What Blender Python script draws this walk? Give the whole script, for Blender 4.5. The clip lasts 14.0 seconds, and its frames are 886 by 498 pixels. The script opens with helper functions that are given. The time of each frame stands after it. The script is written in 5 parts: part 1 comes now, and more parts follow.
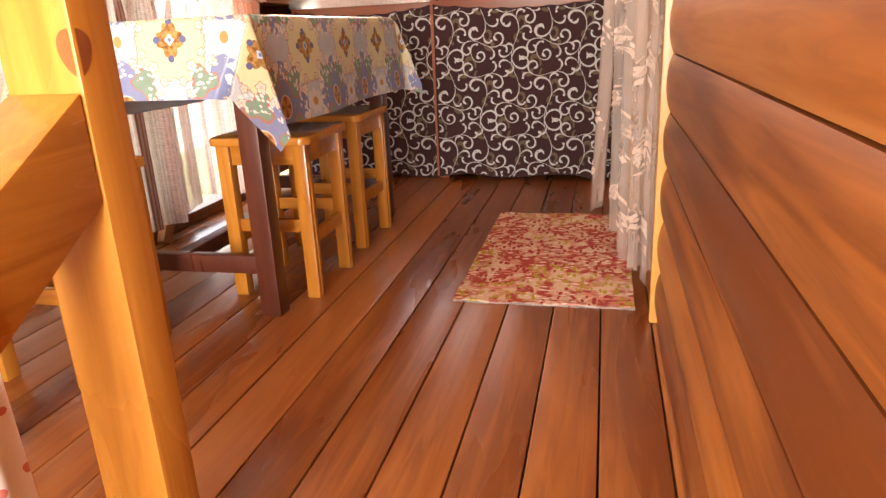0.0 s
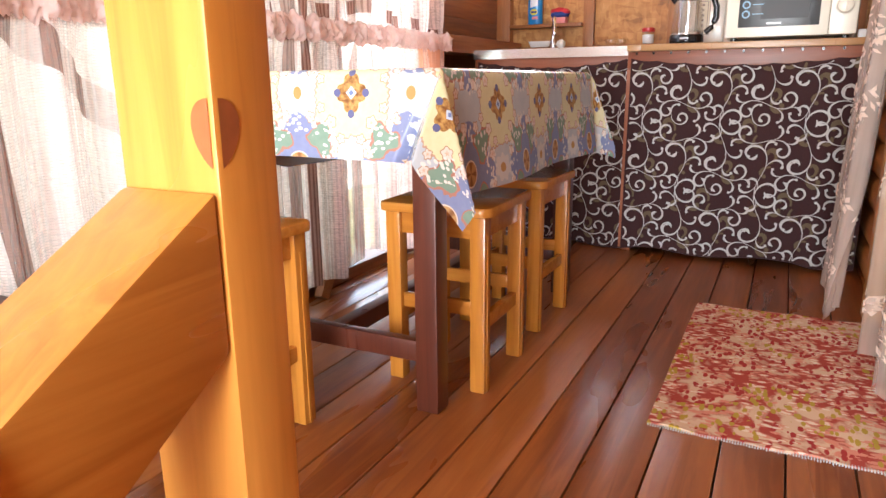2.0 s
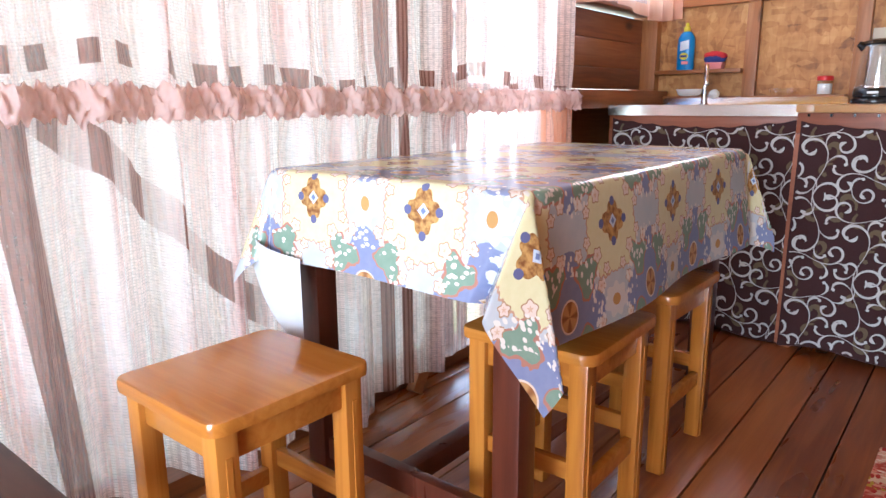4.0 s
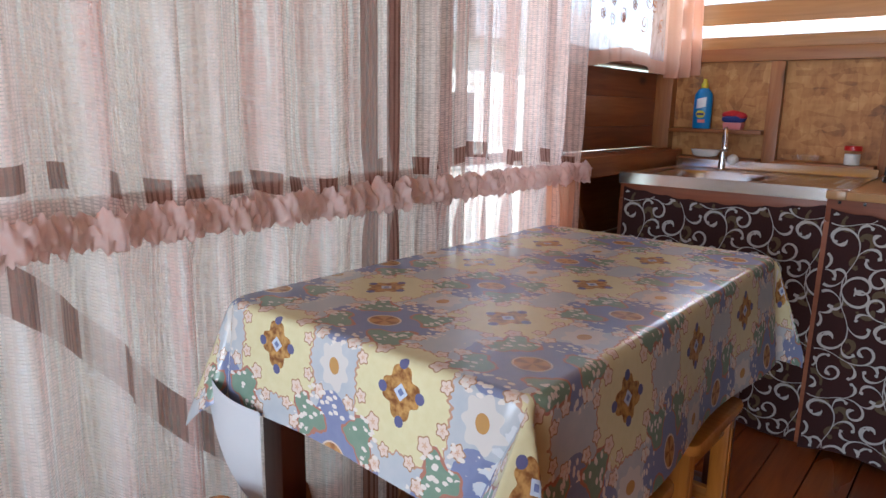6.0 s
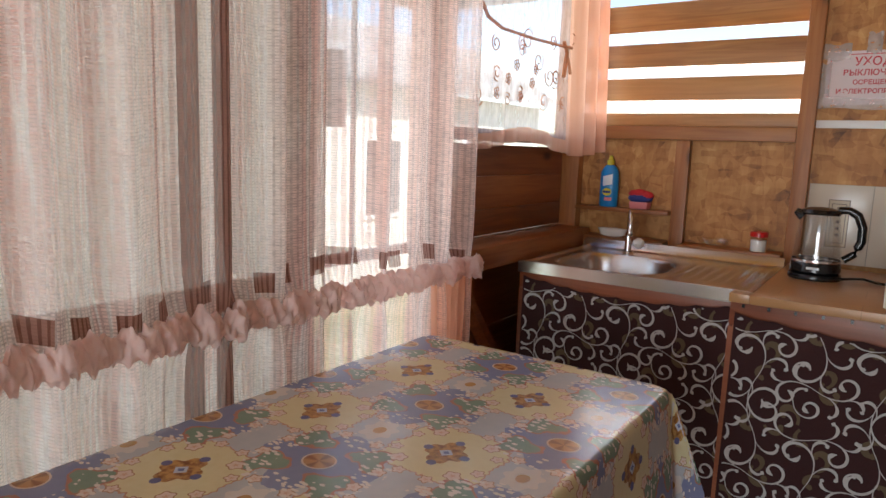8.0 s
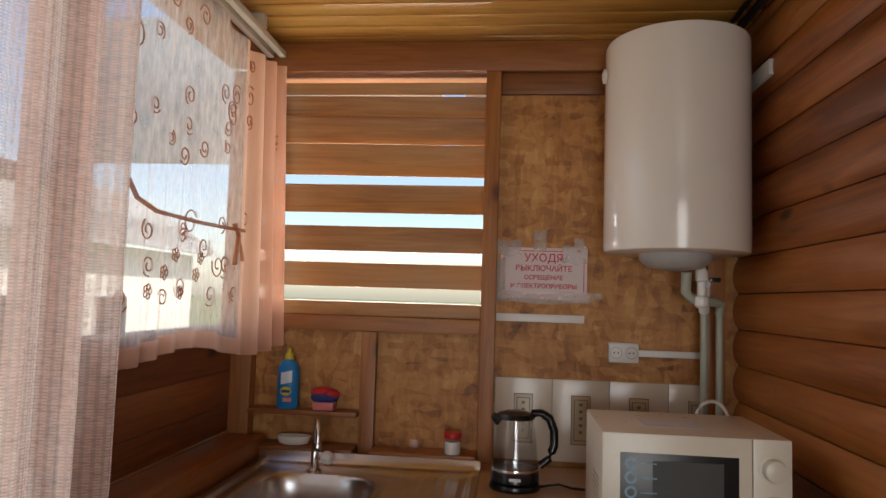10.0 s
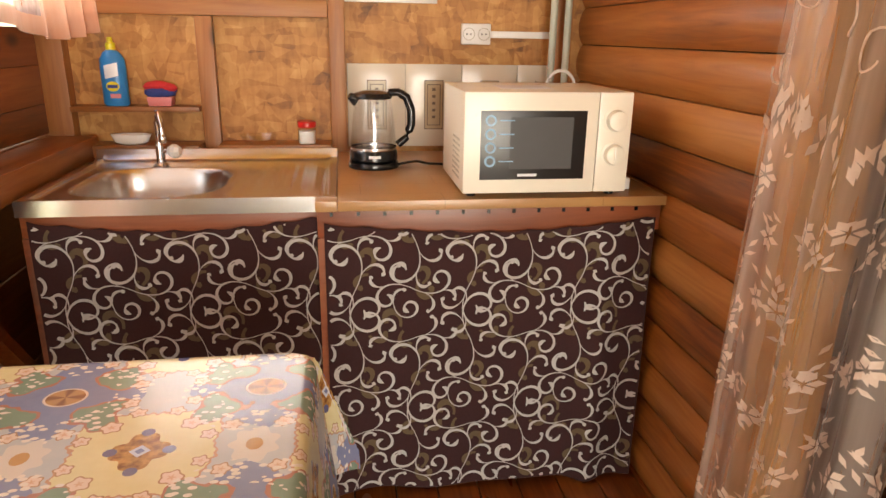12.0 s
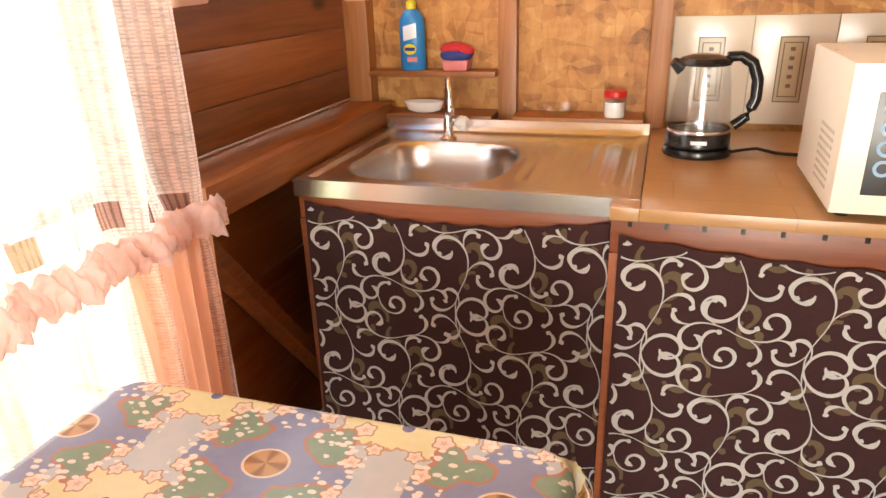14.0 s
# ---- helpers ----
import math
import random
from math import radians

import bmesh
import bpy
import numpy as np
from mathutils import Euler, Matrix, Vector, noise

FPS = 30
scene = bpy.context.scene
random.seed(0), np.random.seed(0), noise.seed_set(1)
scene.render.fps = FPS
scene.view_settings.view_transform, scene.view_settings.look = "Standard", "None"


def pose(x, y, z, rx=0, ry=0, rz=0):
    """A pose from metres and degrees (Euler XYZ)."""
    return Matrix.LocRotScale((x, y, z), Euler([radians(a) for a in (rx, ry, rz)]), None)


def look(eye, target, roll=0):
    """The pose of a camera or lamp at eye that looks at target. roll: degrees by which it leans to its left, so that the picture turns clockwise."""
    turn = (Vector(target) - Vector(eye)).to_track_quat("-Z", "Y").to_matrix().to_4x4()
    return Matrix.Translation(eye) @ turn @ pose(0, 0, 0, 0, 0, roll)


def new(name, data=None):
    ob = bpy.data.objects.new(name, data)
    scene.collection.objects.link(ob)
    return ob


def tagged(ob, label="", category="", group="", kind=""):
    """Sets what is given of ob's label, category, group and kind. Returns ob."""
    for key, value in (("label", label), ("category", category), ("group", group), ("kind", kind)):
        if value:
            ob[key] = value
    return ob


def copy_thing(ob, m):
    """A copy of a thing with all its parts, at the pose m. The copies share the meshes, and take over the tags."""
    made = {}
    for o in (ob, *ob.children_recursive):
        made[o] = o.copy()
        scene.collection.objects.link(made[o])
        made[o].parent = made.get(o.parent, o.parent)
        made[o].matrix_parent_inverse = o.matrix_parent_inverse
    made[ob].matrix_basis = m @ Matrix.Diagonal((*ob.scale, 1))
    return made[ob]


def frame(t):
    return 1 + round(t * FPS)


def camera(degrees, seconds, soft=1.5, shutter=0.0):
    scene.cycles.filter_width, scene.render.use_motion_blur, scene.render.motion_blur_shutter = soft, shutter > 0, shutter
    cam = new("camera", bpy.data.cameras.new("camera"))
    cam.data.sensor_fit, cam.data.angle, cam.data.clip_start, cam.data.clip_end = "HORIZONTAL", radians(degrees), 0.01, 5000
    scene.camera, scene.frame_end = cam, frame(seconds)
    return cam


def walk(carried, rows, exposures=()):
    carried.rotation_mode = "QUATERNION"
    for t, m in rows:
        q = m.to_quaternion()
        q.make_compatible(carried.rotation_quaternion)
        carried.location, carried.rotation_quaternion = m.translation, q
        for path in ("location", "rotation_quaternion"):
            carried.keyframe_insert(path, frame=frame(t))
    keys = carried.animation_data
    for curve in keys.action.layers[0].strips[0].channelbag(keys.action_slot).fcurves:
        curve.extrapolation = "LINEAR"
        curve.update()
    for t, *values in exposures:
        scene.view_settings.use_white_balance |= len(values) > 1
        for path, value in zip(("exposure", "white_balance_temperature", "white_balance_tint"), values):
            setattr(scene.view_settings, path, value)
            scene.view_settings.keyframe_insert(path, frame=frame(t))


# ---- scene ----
cam = camera(66.9, 14.0)
PATH = [
    (0, (0.47, 0.354, 0.702), (0.014, 2.2, 0.083), -2.8),
    (0.5, (0.406, 0.44, 0.717), (-0.244, 2.236, 0.124), -3.5),
    (1, (0.349, 0.518, 0.728), (-0.389, 2.3, 0.2), -2.1),
    (1.5, (0.32, 0.571, 0.733), (-0.472, 2.339, 0.237), -0.6),
    (2, (0.291, 0.618, 0.729), (-0.587, 2.349, 0.248), -0.6),
    (2.5, (0.263, 0.685, 0.732), (-0.729, 2.358, 0.264), -0.6),
    (3, (0.241, 0.795, 0.755), (-0.851, 2.406, 0.295), -1.4),
    (3.5, (0.22, 0.922, 0.832), (-0.971, 2.464, 0.382), -1.6),
    (3.7, (0.219, 0.936, 0.859), (-0.998, 2.462, 0.421), -1.2),
    (5.8, (0.085, 1.161, 1.063), (-1.179, 2.656, 0.653), 0.9),
    (6, (0.079, 1.163, 1.101), (-1.164, 2.674, 0.688), 1.1),
    (6.5, (0.074, 1.19, 1.152), (-1.124, 2.733, 0.722), 0.3),
    (7, (0.064, 1.255, 1.17), (-1.12, 2.815, 0.764), 1.5),
    (7.2, (0.066, 1.306, 1.184), (-1.099, 2.881, 0.785), 1.5),
    (9.3, (-0.151, 1.748, 1.395), (-0.848, 3.622, 1.353), 2.6),
    (9.5, (-0.195, 1.79, 1.416), (-0.714, 3.722, 1.402), 2.6),
    (10, (-0.18, 1.856, 1.446), (-0.387, 3.84, 1.593), 1.8),
    (10.5, (-0.203, 1.834, 1.467), (-0.08, 3.811, 1.744), 0.9),
    (11, (-0.243, 1.826, 1.415), (0.082, 3.799, 1.452), 1.2),
    (11.5, (-0.257, 1.85, 1.347), (0.085, 3.797, 1.043), 0.6),
    (11.7, (-0.295, 1.837, 1.325), (0.098, 3.745, 0.874), 1.6),
    (12, (-0.252, 1.883, 1.268), (0.034, 3.767, 0.662), 1.0),
    (12.5, (-0.239, 1.927, 1.225), (-0.112, 3.74, 0.39), 0.6),
    (13, (-0.227, 1.991, 1.23), (-0.43, 3.756, 0.312), 0.3),
    (13.5, (-0.239, 2.099, 1.26), (-0.647, 3.852, 0.387), -0.5),
    (14, (-0.249, 2.268, 1.284), (-0.832, 4.031, 0.54), -2.0),
]
walk(cam, [(t, look(eye, target, roll)) for t, eye, target, roll in PATH],
     [(0, 2.6, 7900, 20), (0.3, 2.85, 7900, 20), (0.5, 2.9, 7900, 20), (1.0, 2.95, 7900, 20), (1.5, 2.85, 7400, 18), (2.0, 2.65, 6400, 13),
      (3.0, 2.55, 5400, 10), (3.7, 2.58, 5500, 10), (5.8, 1.4, 5650, 10), (7.2, 1.42, 5950, 10),
      (9.3, 0.7, 6800, 12), (10.5, 0.55, 6800, 12), (11.0, 0.55, 6900, 12), (11.5, 1.35, 7100, 12), (12.0, 2.35, 8200, 14), (13.0, 2.85, 8300, 15), (14.0, 2.82, 7700, 12)])

# ---- world and light ----
world = bpy.data.worlds.new("sky_world")
scene.world = world
world.use_nodes = True
_wn = world.node_tree
_sky = _wn.nodes.new("ShaderNodeTexSky")
_sky.sky_type = 'NISHITA'
_sky.sun_disc = False
_sky.sun_elevation = radians(49)
_sky.sun_rotation = radians(95)
_wn.links.new(_sky.outputs[0], _wn.nodes["Background"].inputs[0])
_wn.nodes["Background"].inputs[1].default_value = 0.15


def lamp(name, kind, energy, m, size=(1, 1), color=(1, 1, 1)):
    data = bpy.data.lights.new(name, kind)
    data.energy = energy
    data.color = color
    if kind == 'AREA':
        data.shape = 'RECTANGLE'
        data.size, data.size_y = size
    else:
        data.angle = radians(size[0])
    ob = new(name, data)
    ob.matrix_world = m
    return ob


lamp("sun", 'SUN', 4.2, look((7, -0.6, 8.0), (0, 0, 0)), (0.6, 0), (1.0, 0.95, 0.87))
lamp("sky_light_left", 'AREA', 20, look((-1.75, 2.25, 1.35), (0.0, 2.25, 1.1)), (4.4, 2.0), (0.86, 0.94, 1.0))
lamp("sky_light_entry", 'AREA', 50, look((0.05, -1.5, 0.85), (-0.05, 1.5, 0.6)), (1.7, 2.0), (0.93, 0.97, 1.0))
lamp("sky_light_slats", 'AREA', 15, look((-0.7, 4.66, 1.66), (-0.65, 3.0, 2.1)), (1.0, 0.6), (0.95, 0.98, 1.0))

# ---- node shorthand ----


class Nd:
    """A number socket with arithmetic."""

    def __init__(self, nt, sock):
        self.nt, self.sock = nt, sock

    def op(self, kind, other=None, third=None):
        n = self.nt.nodes.new("ShaderNodeMath")
        n.operation = kind
        self.nt.links.new(self.sock, n.inputs[0])
        for i, v in ((1, other), (2, third)):
            if isinstance(v, Nd):
                self.nt.links.new(v.sock, n.inputs[i])
            elif v is not None:
                n.inputs[i].default_value = v
        return Nd(self.nt, n.outputs[0])

    def __add__(self, o): return self.op('ADD', o)
    def __sub__(self, o): return self.op('SUBTRACT', o)
    def __mul__(self, o): return self.op('MULTIPLY', o)
    def abs(self): return self.op('ABSOLUTE')
    def below(self, o): return self.op('LESS_THAN', o)
    def above(self, o): return self.op('GREATER_THAN', o)
    def soft(self, lo, hi):
        n = self.nt.nodes.new("ShaderNodeMapRange")
        n.interpolation_type = 'SMOOTHSTEP'
        self.nt.links.new(self.sock, n.inputs[0])
        n.inputs[1].default_value, n.inputs[2].default_value = lo, hi
        return Nd(self.nt, n.outputs[0])


class Mat:
    def __init__(self, name, rough=0.5, metal=0.0, spec=0.5):
        self.m = bpy.data.materials.new(name)
        self.m.use_nodes = True
        self.nt = self.m.node_tree
        self.b = self.nt.nodes["Principled BSDF"]
        self.b.inputs["Roughness"].default_value = rough
        self.b.inputs["Metallic"].default_value = metal
        self.b.inputs["Specular IOR Level"].default_value = spec

    def node(self, kind, **ins):
        n = self.nt.nodes.new(kind)
        for k, v in ins.items():
            self.put(n.inputs[k.replace("_", " ")], v)
        return n

    def put(self, sock, v):
        if isinstance(v, Nd):
            self.nt.links.new(v.sock, sock)
        elif hasattr(v, "is_output"):
            self.nt.links.new(v, sock)
        else:
            sock.default_value = v

    def coords(self, scale=(1, 1, 1), rand=0.0, uv=False):
        n = self.nt.nodes.new("ShaderNodeTexCoord")
        src = n.outputs["UV" if uv else "Object"]
        if rand:
            info = self.nt.nodes.new("ShaderNodeObjectInfo")
            v = self.nt.nodes.new("ShaderNodeVectorMath")
            v.operation = 'MULTIPLY_ADD'
            self.nt.links.new(info.outputs["Random"], v.inputs[0])
            v.inputs[1].default_value = (rand, rand * 1.7, rand * 0.6)
            self.nt.links.new(src, v.inputs[2])
            src = v.outputs[0]
        mp = self.nt.nodes.new("ShaderNodeMapping")
        mp.inputs["Scale"].default_value = scale
        self.nt.links.new(src, mp.inputs[0])
        return mp.outputs[0]

    def noise(self, vec, scale, detail=4, dist=0.0, rough=0.55):
        n = self.node("ShaderNodeTexNoise", Vector=vec, Scale=scale, Detail=detail, Distortion=dist, Roughness=rough)
        return Nd(self.nt, n.outputs[0])

    def random(self):
        return Nd(self.nt, self.nt.nodes.new("ShaderNodeObjectInfo").outputs["Random"])

    def ramp(self, fac, *stops):
        n = self.nt.nodes.new("ShaderNodeValToRGB")
        self.put(n.inputs[0], fac)
        e = n.color_ramp.elements
        while len(e) < len(stops):
            e.new(0.5)
        for el, (p, c) in zip(e, stops):
            el.position, el.color = p, (*c, 1)
        return n.outputs[0]

    def mix(self, fac, a, b, kind='MIX'):
        n = self.nt.nodes.new("ShaderNodeMix")
        n.data_type, n.blend_type = 'RGBA', kind
        self.put(n.inputs[0], fac)
        for s, v in ((n.inputs[6], a), (n.inputs[7], b)):
            self.put(s, (*v, 1) if isinstance(v, tuple) else v)
        return n.outputs[2]

    def color(self, c):
        self.put(self.b.inputs["Base Color"], (*c, 1) if isinstance(c, tuple) else c)
        return self

    def bump(self, h, strength=0.3, dist=0.004):
        n = self.node("ShaderNodeBump", Strength=strength, Distance=dist)
        self.put(n.inputs["Height"], h)
        self.nt.links.new(n.outputs[0], self.b.inputs["Normal"])
        return self


def xyz(mat, vec):
    s = mat.nt.nodes.new("ShaderNodeSeparateXYZ")
    mat.nt.links.new(vec, s.inputs[0])
    return [Nd(mat.nt, o) for o in s.outputs]


def wood(name, dark, mid, light, axis="y", rough=0.35, rand=7.0, knots=True, tone=0.35):
    """Varnished timber with grain along one axis, knots and board-to-board difference."""
    w = Mat(name, rough)
    st = {"x": (0.06, 1, 1), "y": (1, 0.06, 1), "z": (1, 1, 0.06)}[axis]
    vec = w.coords(st, rand)
    g = w.noise(vec, 42, 6, 1.2)
    broad = w.noise(w.coords(tuple(1.0 if s == 1 else 0.18 for s in st), rand), 5.5, 3, 0.6)
    f = g * 0.55 + broad * 0.6 + w.random() * tone - (0.075 + tone / 2)
    c = w.ramp(f, (0.30, dark), (0.52, mid), (0.78, light))
    if knots:
        v = w.node("ShaderNodeTexVoronoi", Vector=w.coords(tuple(1.0 if s == 1 else 0.45 for s in st), rand), Scale=4.0)
        k = Nd(w.nt, v.outputs["Distance"])
        c = w.mix(k.soft(0.115, 0.03), c, tuple(x * 0.32 for x in dark))
    w.color(c).bump(g, 0.18, 0.002)
    w.put(w.b.inputs["Roughness"], broad * 0.25 + (rough - 0.1))
    return w.m


def plain(name, c, rough=0.5, metal=0.0, vary=0.12, scale=14, bump=0.0):
    w = Mat(name, rough, metal)
    n = w.noise(w.coords(), scale, 5)
    w.color(w.mix(n, tuple(x * (1 - vary) for x in c), tuple(min(1, x * (1 + vary)) for x in c)))
    fine = w.noise(w.coords(), scale * 9, 3)
    w.put(w.b.inputs["Roughness"], fine * 0.03 + (rough - 0.015))
    if bump:
        w.bump(fine, bump, 0.001)
    return w.m


M_FLOOR = wood("floor_varnish", (0.17, 0.042, 0.011), (0.30, 0.088, 0.021), (0.40, 0.140, 0.036), "y", 0.27, tone=0.30)
M_LOG = wood("log_varnish", (0.15, 0.038, 0.009), (0.35, 0.108, 0.022), (0.50, 0.205, 0.055), "y", 0.36)
M_PINE = wood("post_pine", (0.31, 0.105, 0.016), (0.48, 0.185, 0.030), (0.60, 0.26, 0.052), "z", 0.24, rand=3.0, tone=0.1)
M_PINE_Y = wood("rail_pine", (0.31, 0.105, 0.016), (0.48, 0.185, 0.030), (0.60, 0.26, 0.052), "y", 0.24, rand=3.0, tone=0.1)
M_STOOL = wood("stool_lacquer", (0.34, 0.115, 0.016), (0.50, 0.19, 0.028), (0.60, 0.255, 0.045), "z", 0.16, knots=False, tone=0.15)
M_SEAT = wood("seat_lacquer", (0.34, 0.110, 0.016), (0.48, 0.18, 0.027), (0.58, 0.24, 0.042), "x", 0.12, knots=False, tone=0.15)
M_TABLE = wood("table_mahogany", (0.045, 0.010, 0.006), (0.085, 0.020, 0.010), (0.13, 0.034, 0.016), "z", 0.3, knots=False)
M_FRAME_Z = wood("frame_timber", (0.17, 0.062, 0.016), (0.33, 0.120, 0.030), (0.44, 0.20, 0.062), "z", 0.42)
M_FRAME_X = wood("beam_timber", (0.16, 0.056, 0.015), (0.31, 0.108, 0.027), (0.42, 0.185, 0.056), "x", 0.42)
M_FRAME_Y = wood("side_timber", (0.15, 0.050, 0.014), (0.28, 0.092, 0.024), (0.40, 0.165, 0.050), "y", 0.42)
M_SLAT = wood("slat_timber", (0.26, 0.105, 0.030), (0.42, 0.20, 0.062), (0.55, 0.29, 0.10), "x", 0.45)
M_CEIL = wood("ceiling_board", (0.36, 0.155, 0.030), (0.54, 0.27, 0.062), (0.66, 0.38, 0.105), "x", 0.10, tone=0.2)
M_TRIM = wood("door_trim", (0.34, 0.13, 0.025), (0.50, 0.215, 0.045), (0.60, 0.29, 0.07), "z", 0.35)
M_BENCH = wood("bench_wood", (0.045, 0.018, 0.012), (0.10, 0.042, 0.026), (0.17, 0.085, 0.055), "x", 0.4)
M_FASCIA = wood("fascia_wood", (0.17, 0.045, 0.016), (0.26, 0.072, 0.026), (0.34, 0.105, 0.04), "x", 0.4, knots=False)
M_GAP = plain("dark_gap", (0.018, 0.012, 0.009), 0.9)
M_CHROME = plain("chrome", (0.75, 0.75, 0.76), 0.14, 1.0, 0.04)
M_WHITE = plain("white_enamel", (0.80, 0.76, 0.70), 0.13, 0.0, 0.03, 3)
M_MW = plain("cream_plastic", (0.80, 0.76, 0.64), 0.28, 0.0, 0.04, 5)
M_MWGREY = plain("cream_shadow_line", (0.42, 0.39, 0.32), 0.4)
M_BLACK = plain("black_plastic", (0.012, 0.012, 0.013), 0.2, 0.0, 0.2)
M_DGLASS = plain("dark_screen", (0.014, 0.013, 0.013), 0.30, 0.0, 0.3, 4)
M_PVC = plain("white_pvc", (0.74, 0.74, 0.72), 0.35, 0.0, 0.05)
M_PIPE = plain("grey_green_pipe", (0.42, 0.45, 0.37), 0.4, 0.0, 0.08)
M_RED = plain("red_plastic", (0.52, 0.02, 0.02), 0.3)
M_PINK = plain("pink_plastic", (0.72, 0.24, 0.25), 0.35)
M_BLUE = plain("blue_plastic", (0.015, 0.22, 0.55), 0.3, 0.0, 0.06)
M_NAVY = plain("navy_sponge", (0.03, 0.05, 0.22), 0.8, 0, 0.2, 90, 0.4)
M_REDSP = plain("red_sponge", (0.55, 0.03, 0.04), 0.8, 0, 0.2, 90, 0.4)
M_YEL = plain("yellow_cap", (0.72, 0.62, 0.04), 0.35)
M_SALT = plain("white_salt", (0.82, 0.82, 0.80), 0.8, 0, 0.05, 80)
M_CERAMIC = plain("white_ceramic", (0.80, 0.79, 0.76), 0.12, 0, 0.03)
M_TILE = plain("cream_tile", (0.66, 0.60, 0.49), 0.18, 0, 0.06, 6)
M_TILE_LINE = plain("tile_decor", (0.15, 0.11, 0.07), 0.3)
M_TILE_FILL = plain("tile_decor_fill", (0.50, 0.40, 0.26), 0.25)
M_PAPER = plain("sign_paper", (0.70, 0.60, 0.60), 0.5, 0, 0.05)
M_INK = plain("red_ink", (0.55, 0.06, 0.08), 0.6)
M_LABEL = plain("label_white", (0.75, 0.78, 0.82), 0.35)
M_LBLUE = plain("icon_blue", (0.25, 0.45, 0.62), 0.4)
M_PLASTER = plain("pale_plaster", (0.70, 0.68, 0.62), 0.9, 0, 0.08, 4, 0.3)
# near-black stands in for the unlit room's shade; the real paint is unknown
M_DARKROOM = plain("dim_room_shade", (0.05, 0.048, 0.046), 0.9, 0, 0.2, 3)
M_ROOFING = plain("grey_roof", (0.58, 0.58, 0.57), 0.8, 0, 0.2, 5)
M_RAIL = plain("curtain_track", (0.60, 0.52, 0.42), 0.5, 0, 0.1)

# stainless steel with a brushed look
w = Mat("brushed_steel", 0.26, 1.0)
n = w.noise(w.coords((1, 40, 40)), 12, 4)
w.color(w.mix(n, (0.60, 0.585, 0.56), (0.67, 0.655, 0.63)))
w.put(w.b.inputs["Roughness"], n * 0.08 + 0.20)
M_STEEL = w.m

# oriented strand board: overlapping flakes
w = Mat("strand_board", 0.55)
va = w.coords((1, 1, 0.45))
wob = w.noise(va, 9, 3)
v1 = w.node("ShaderNodeTexVoronoi", Vector=va, Scale=40.0, Randomness=1.0)
v2 = w.node("ShaderNodeTexVoronoi", Vector=w.coords((0.5, 1, 1.1)), Scale=34.0)
f1 = xyz(w, v1.outputs["Color"])[0]
f2 = xyz(w, v2.outputs["Color"])[1]
fine = w.noise(w.coords((1, 1, 0.3)), 120, 3)
blot = w.noise(w.coords(), 4.5, 3, 1.0)
s1 = w.noise(w.coords((1, 1, 0.22)), 42, 3, 0.4)
s2 = w.noise(w.coords((0.25, 1, 1)), 38, 3, 0.4)
f = f1 * 0.20 + f2 * 0.20 + fine * 0.10 + blot * 0.62 + s1 * 0.26 + s2 * 0.20 - 0.28
w.color(w.ramp(f, (0.18, (0.10, 0.040, 0.012)), (0.40, (0.36, 0.145, 0.036)), (0.60, (0.50, 0.24, 0.068)), (0.85, (0.65, 0.38, 0.14))))
w.bump(f1 + fine * 0.5, 0.3, 0.002)
M_OSB = w.m

# worktop: laminate with short oak strips
w = Mat("oak_laminate", 0.3)
br = w.node("ShaderNodeTexBrick", Vector=w.coords(), Scale=1.0)
br.inputs["Color1"].default_value = (0.40, 0.215, 0.085, 1)
br.inputs["Color2"].default_value = (0.46, 0.255, 0.105, 1)
br.inputs["Mortar"].default_value = (0.30, 0.15, 0.055, 1)
br.inputs["Mortar Size"].default_value = 0.0012
br.inputs["Brick Width"].default_value = 0.42
br.inputs["Row Height"].default_value = 0.12
g = w.noise(w.coords((0.06, 1, 1)), 60, 5, 0.8)
w.color(w.mix(g * 0.5, br.outputs[0], (0.30, 0.145, 0.05)))
M_TOP = w.m

# clear glass: thin and see-through with a sharp sheen
w = Mat("clear_glass", 0.03)
tr = w.nt.nodes.new("ShaderNodeBsdfTransparent")
tr.inputs[0].default_value = (0.965, 0.97, 0.97, 1)
gs = w.nt.nodes.new("ShaderNodeBsdfGlossy")
gs.inputs["Roughness"].default_value = 0.03
mx = w.nt.nodes.new("ShaderNodeMixShader")
mx.inputs[0].default_value = 0.07
w.nt.links.new(tr.outputs[0], mx.inputs[1])
w.nt.links.new(gs.outputs[0], mx.inputs[2])
w.nt.links.new(mx.outputs[0], w.nt.nodes["Material Output"].inputs[0])
M_GLASS = w.m

w = Mat("clear_tape", 0.08)
w.b.inputs["Alpha"].default_value = 0.34
w.color(w.mix(w.noise(w.coords(), 60, 4), (0.55, 0.55, 0.55), (0.9, 0.9, 0.9)))
w.bump(w.noise(w.coords(), 45, 4), 0.9, 0.006)
M_TAPE = w.m


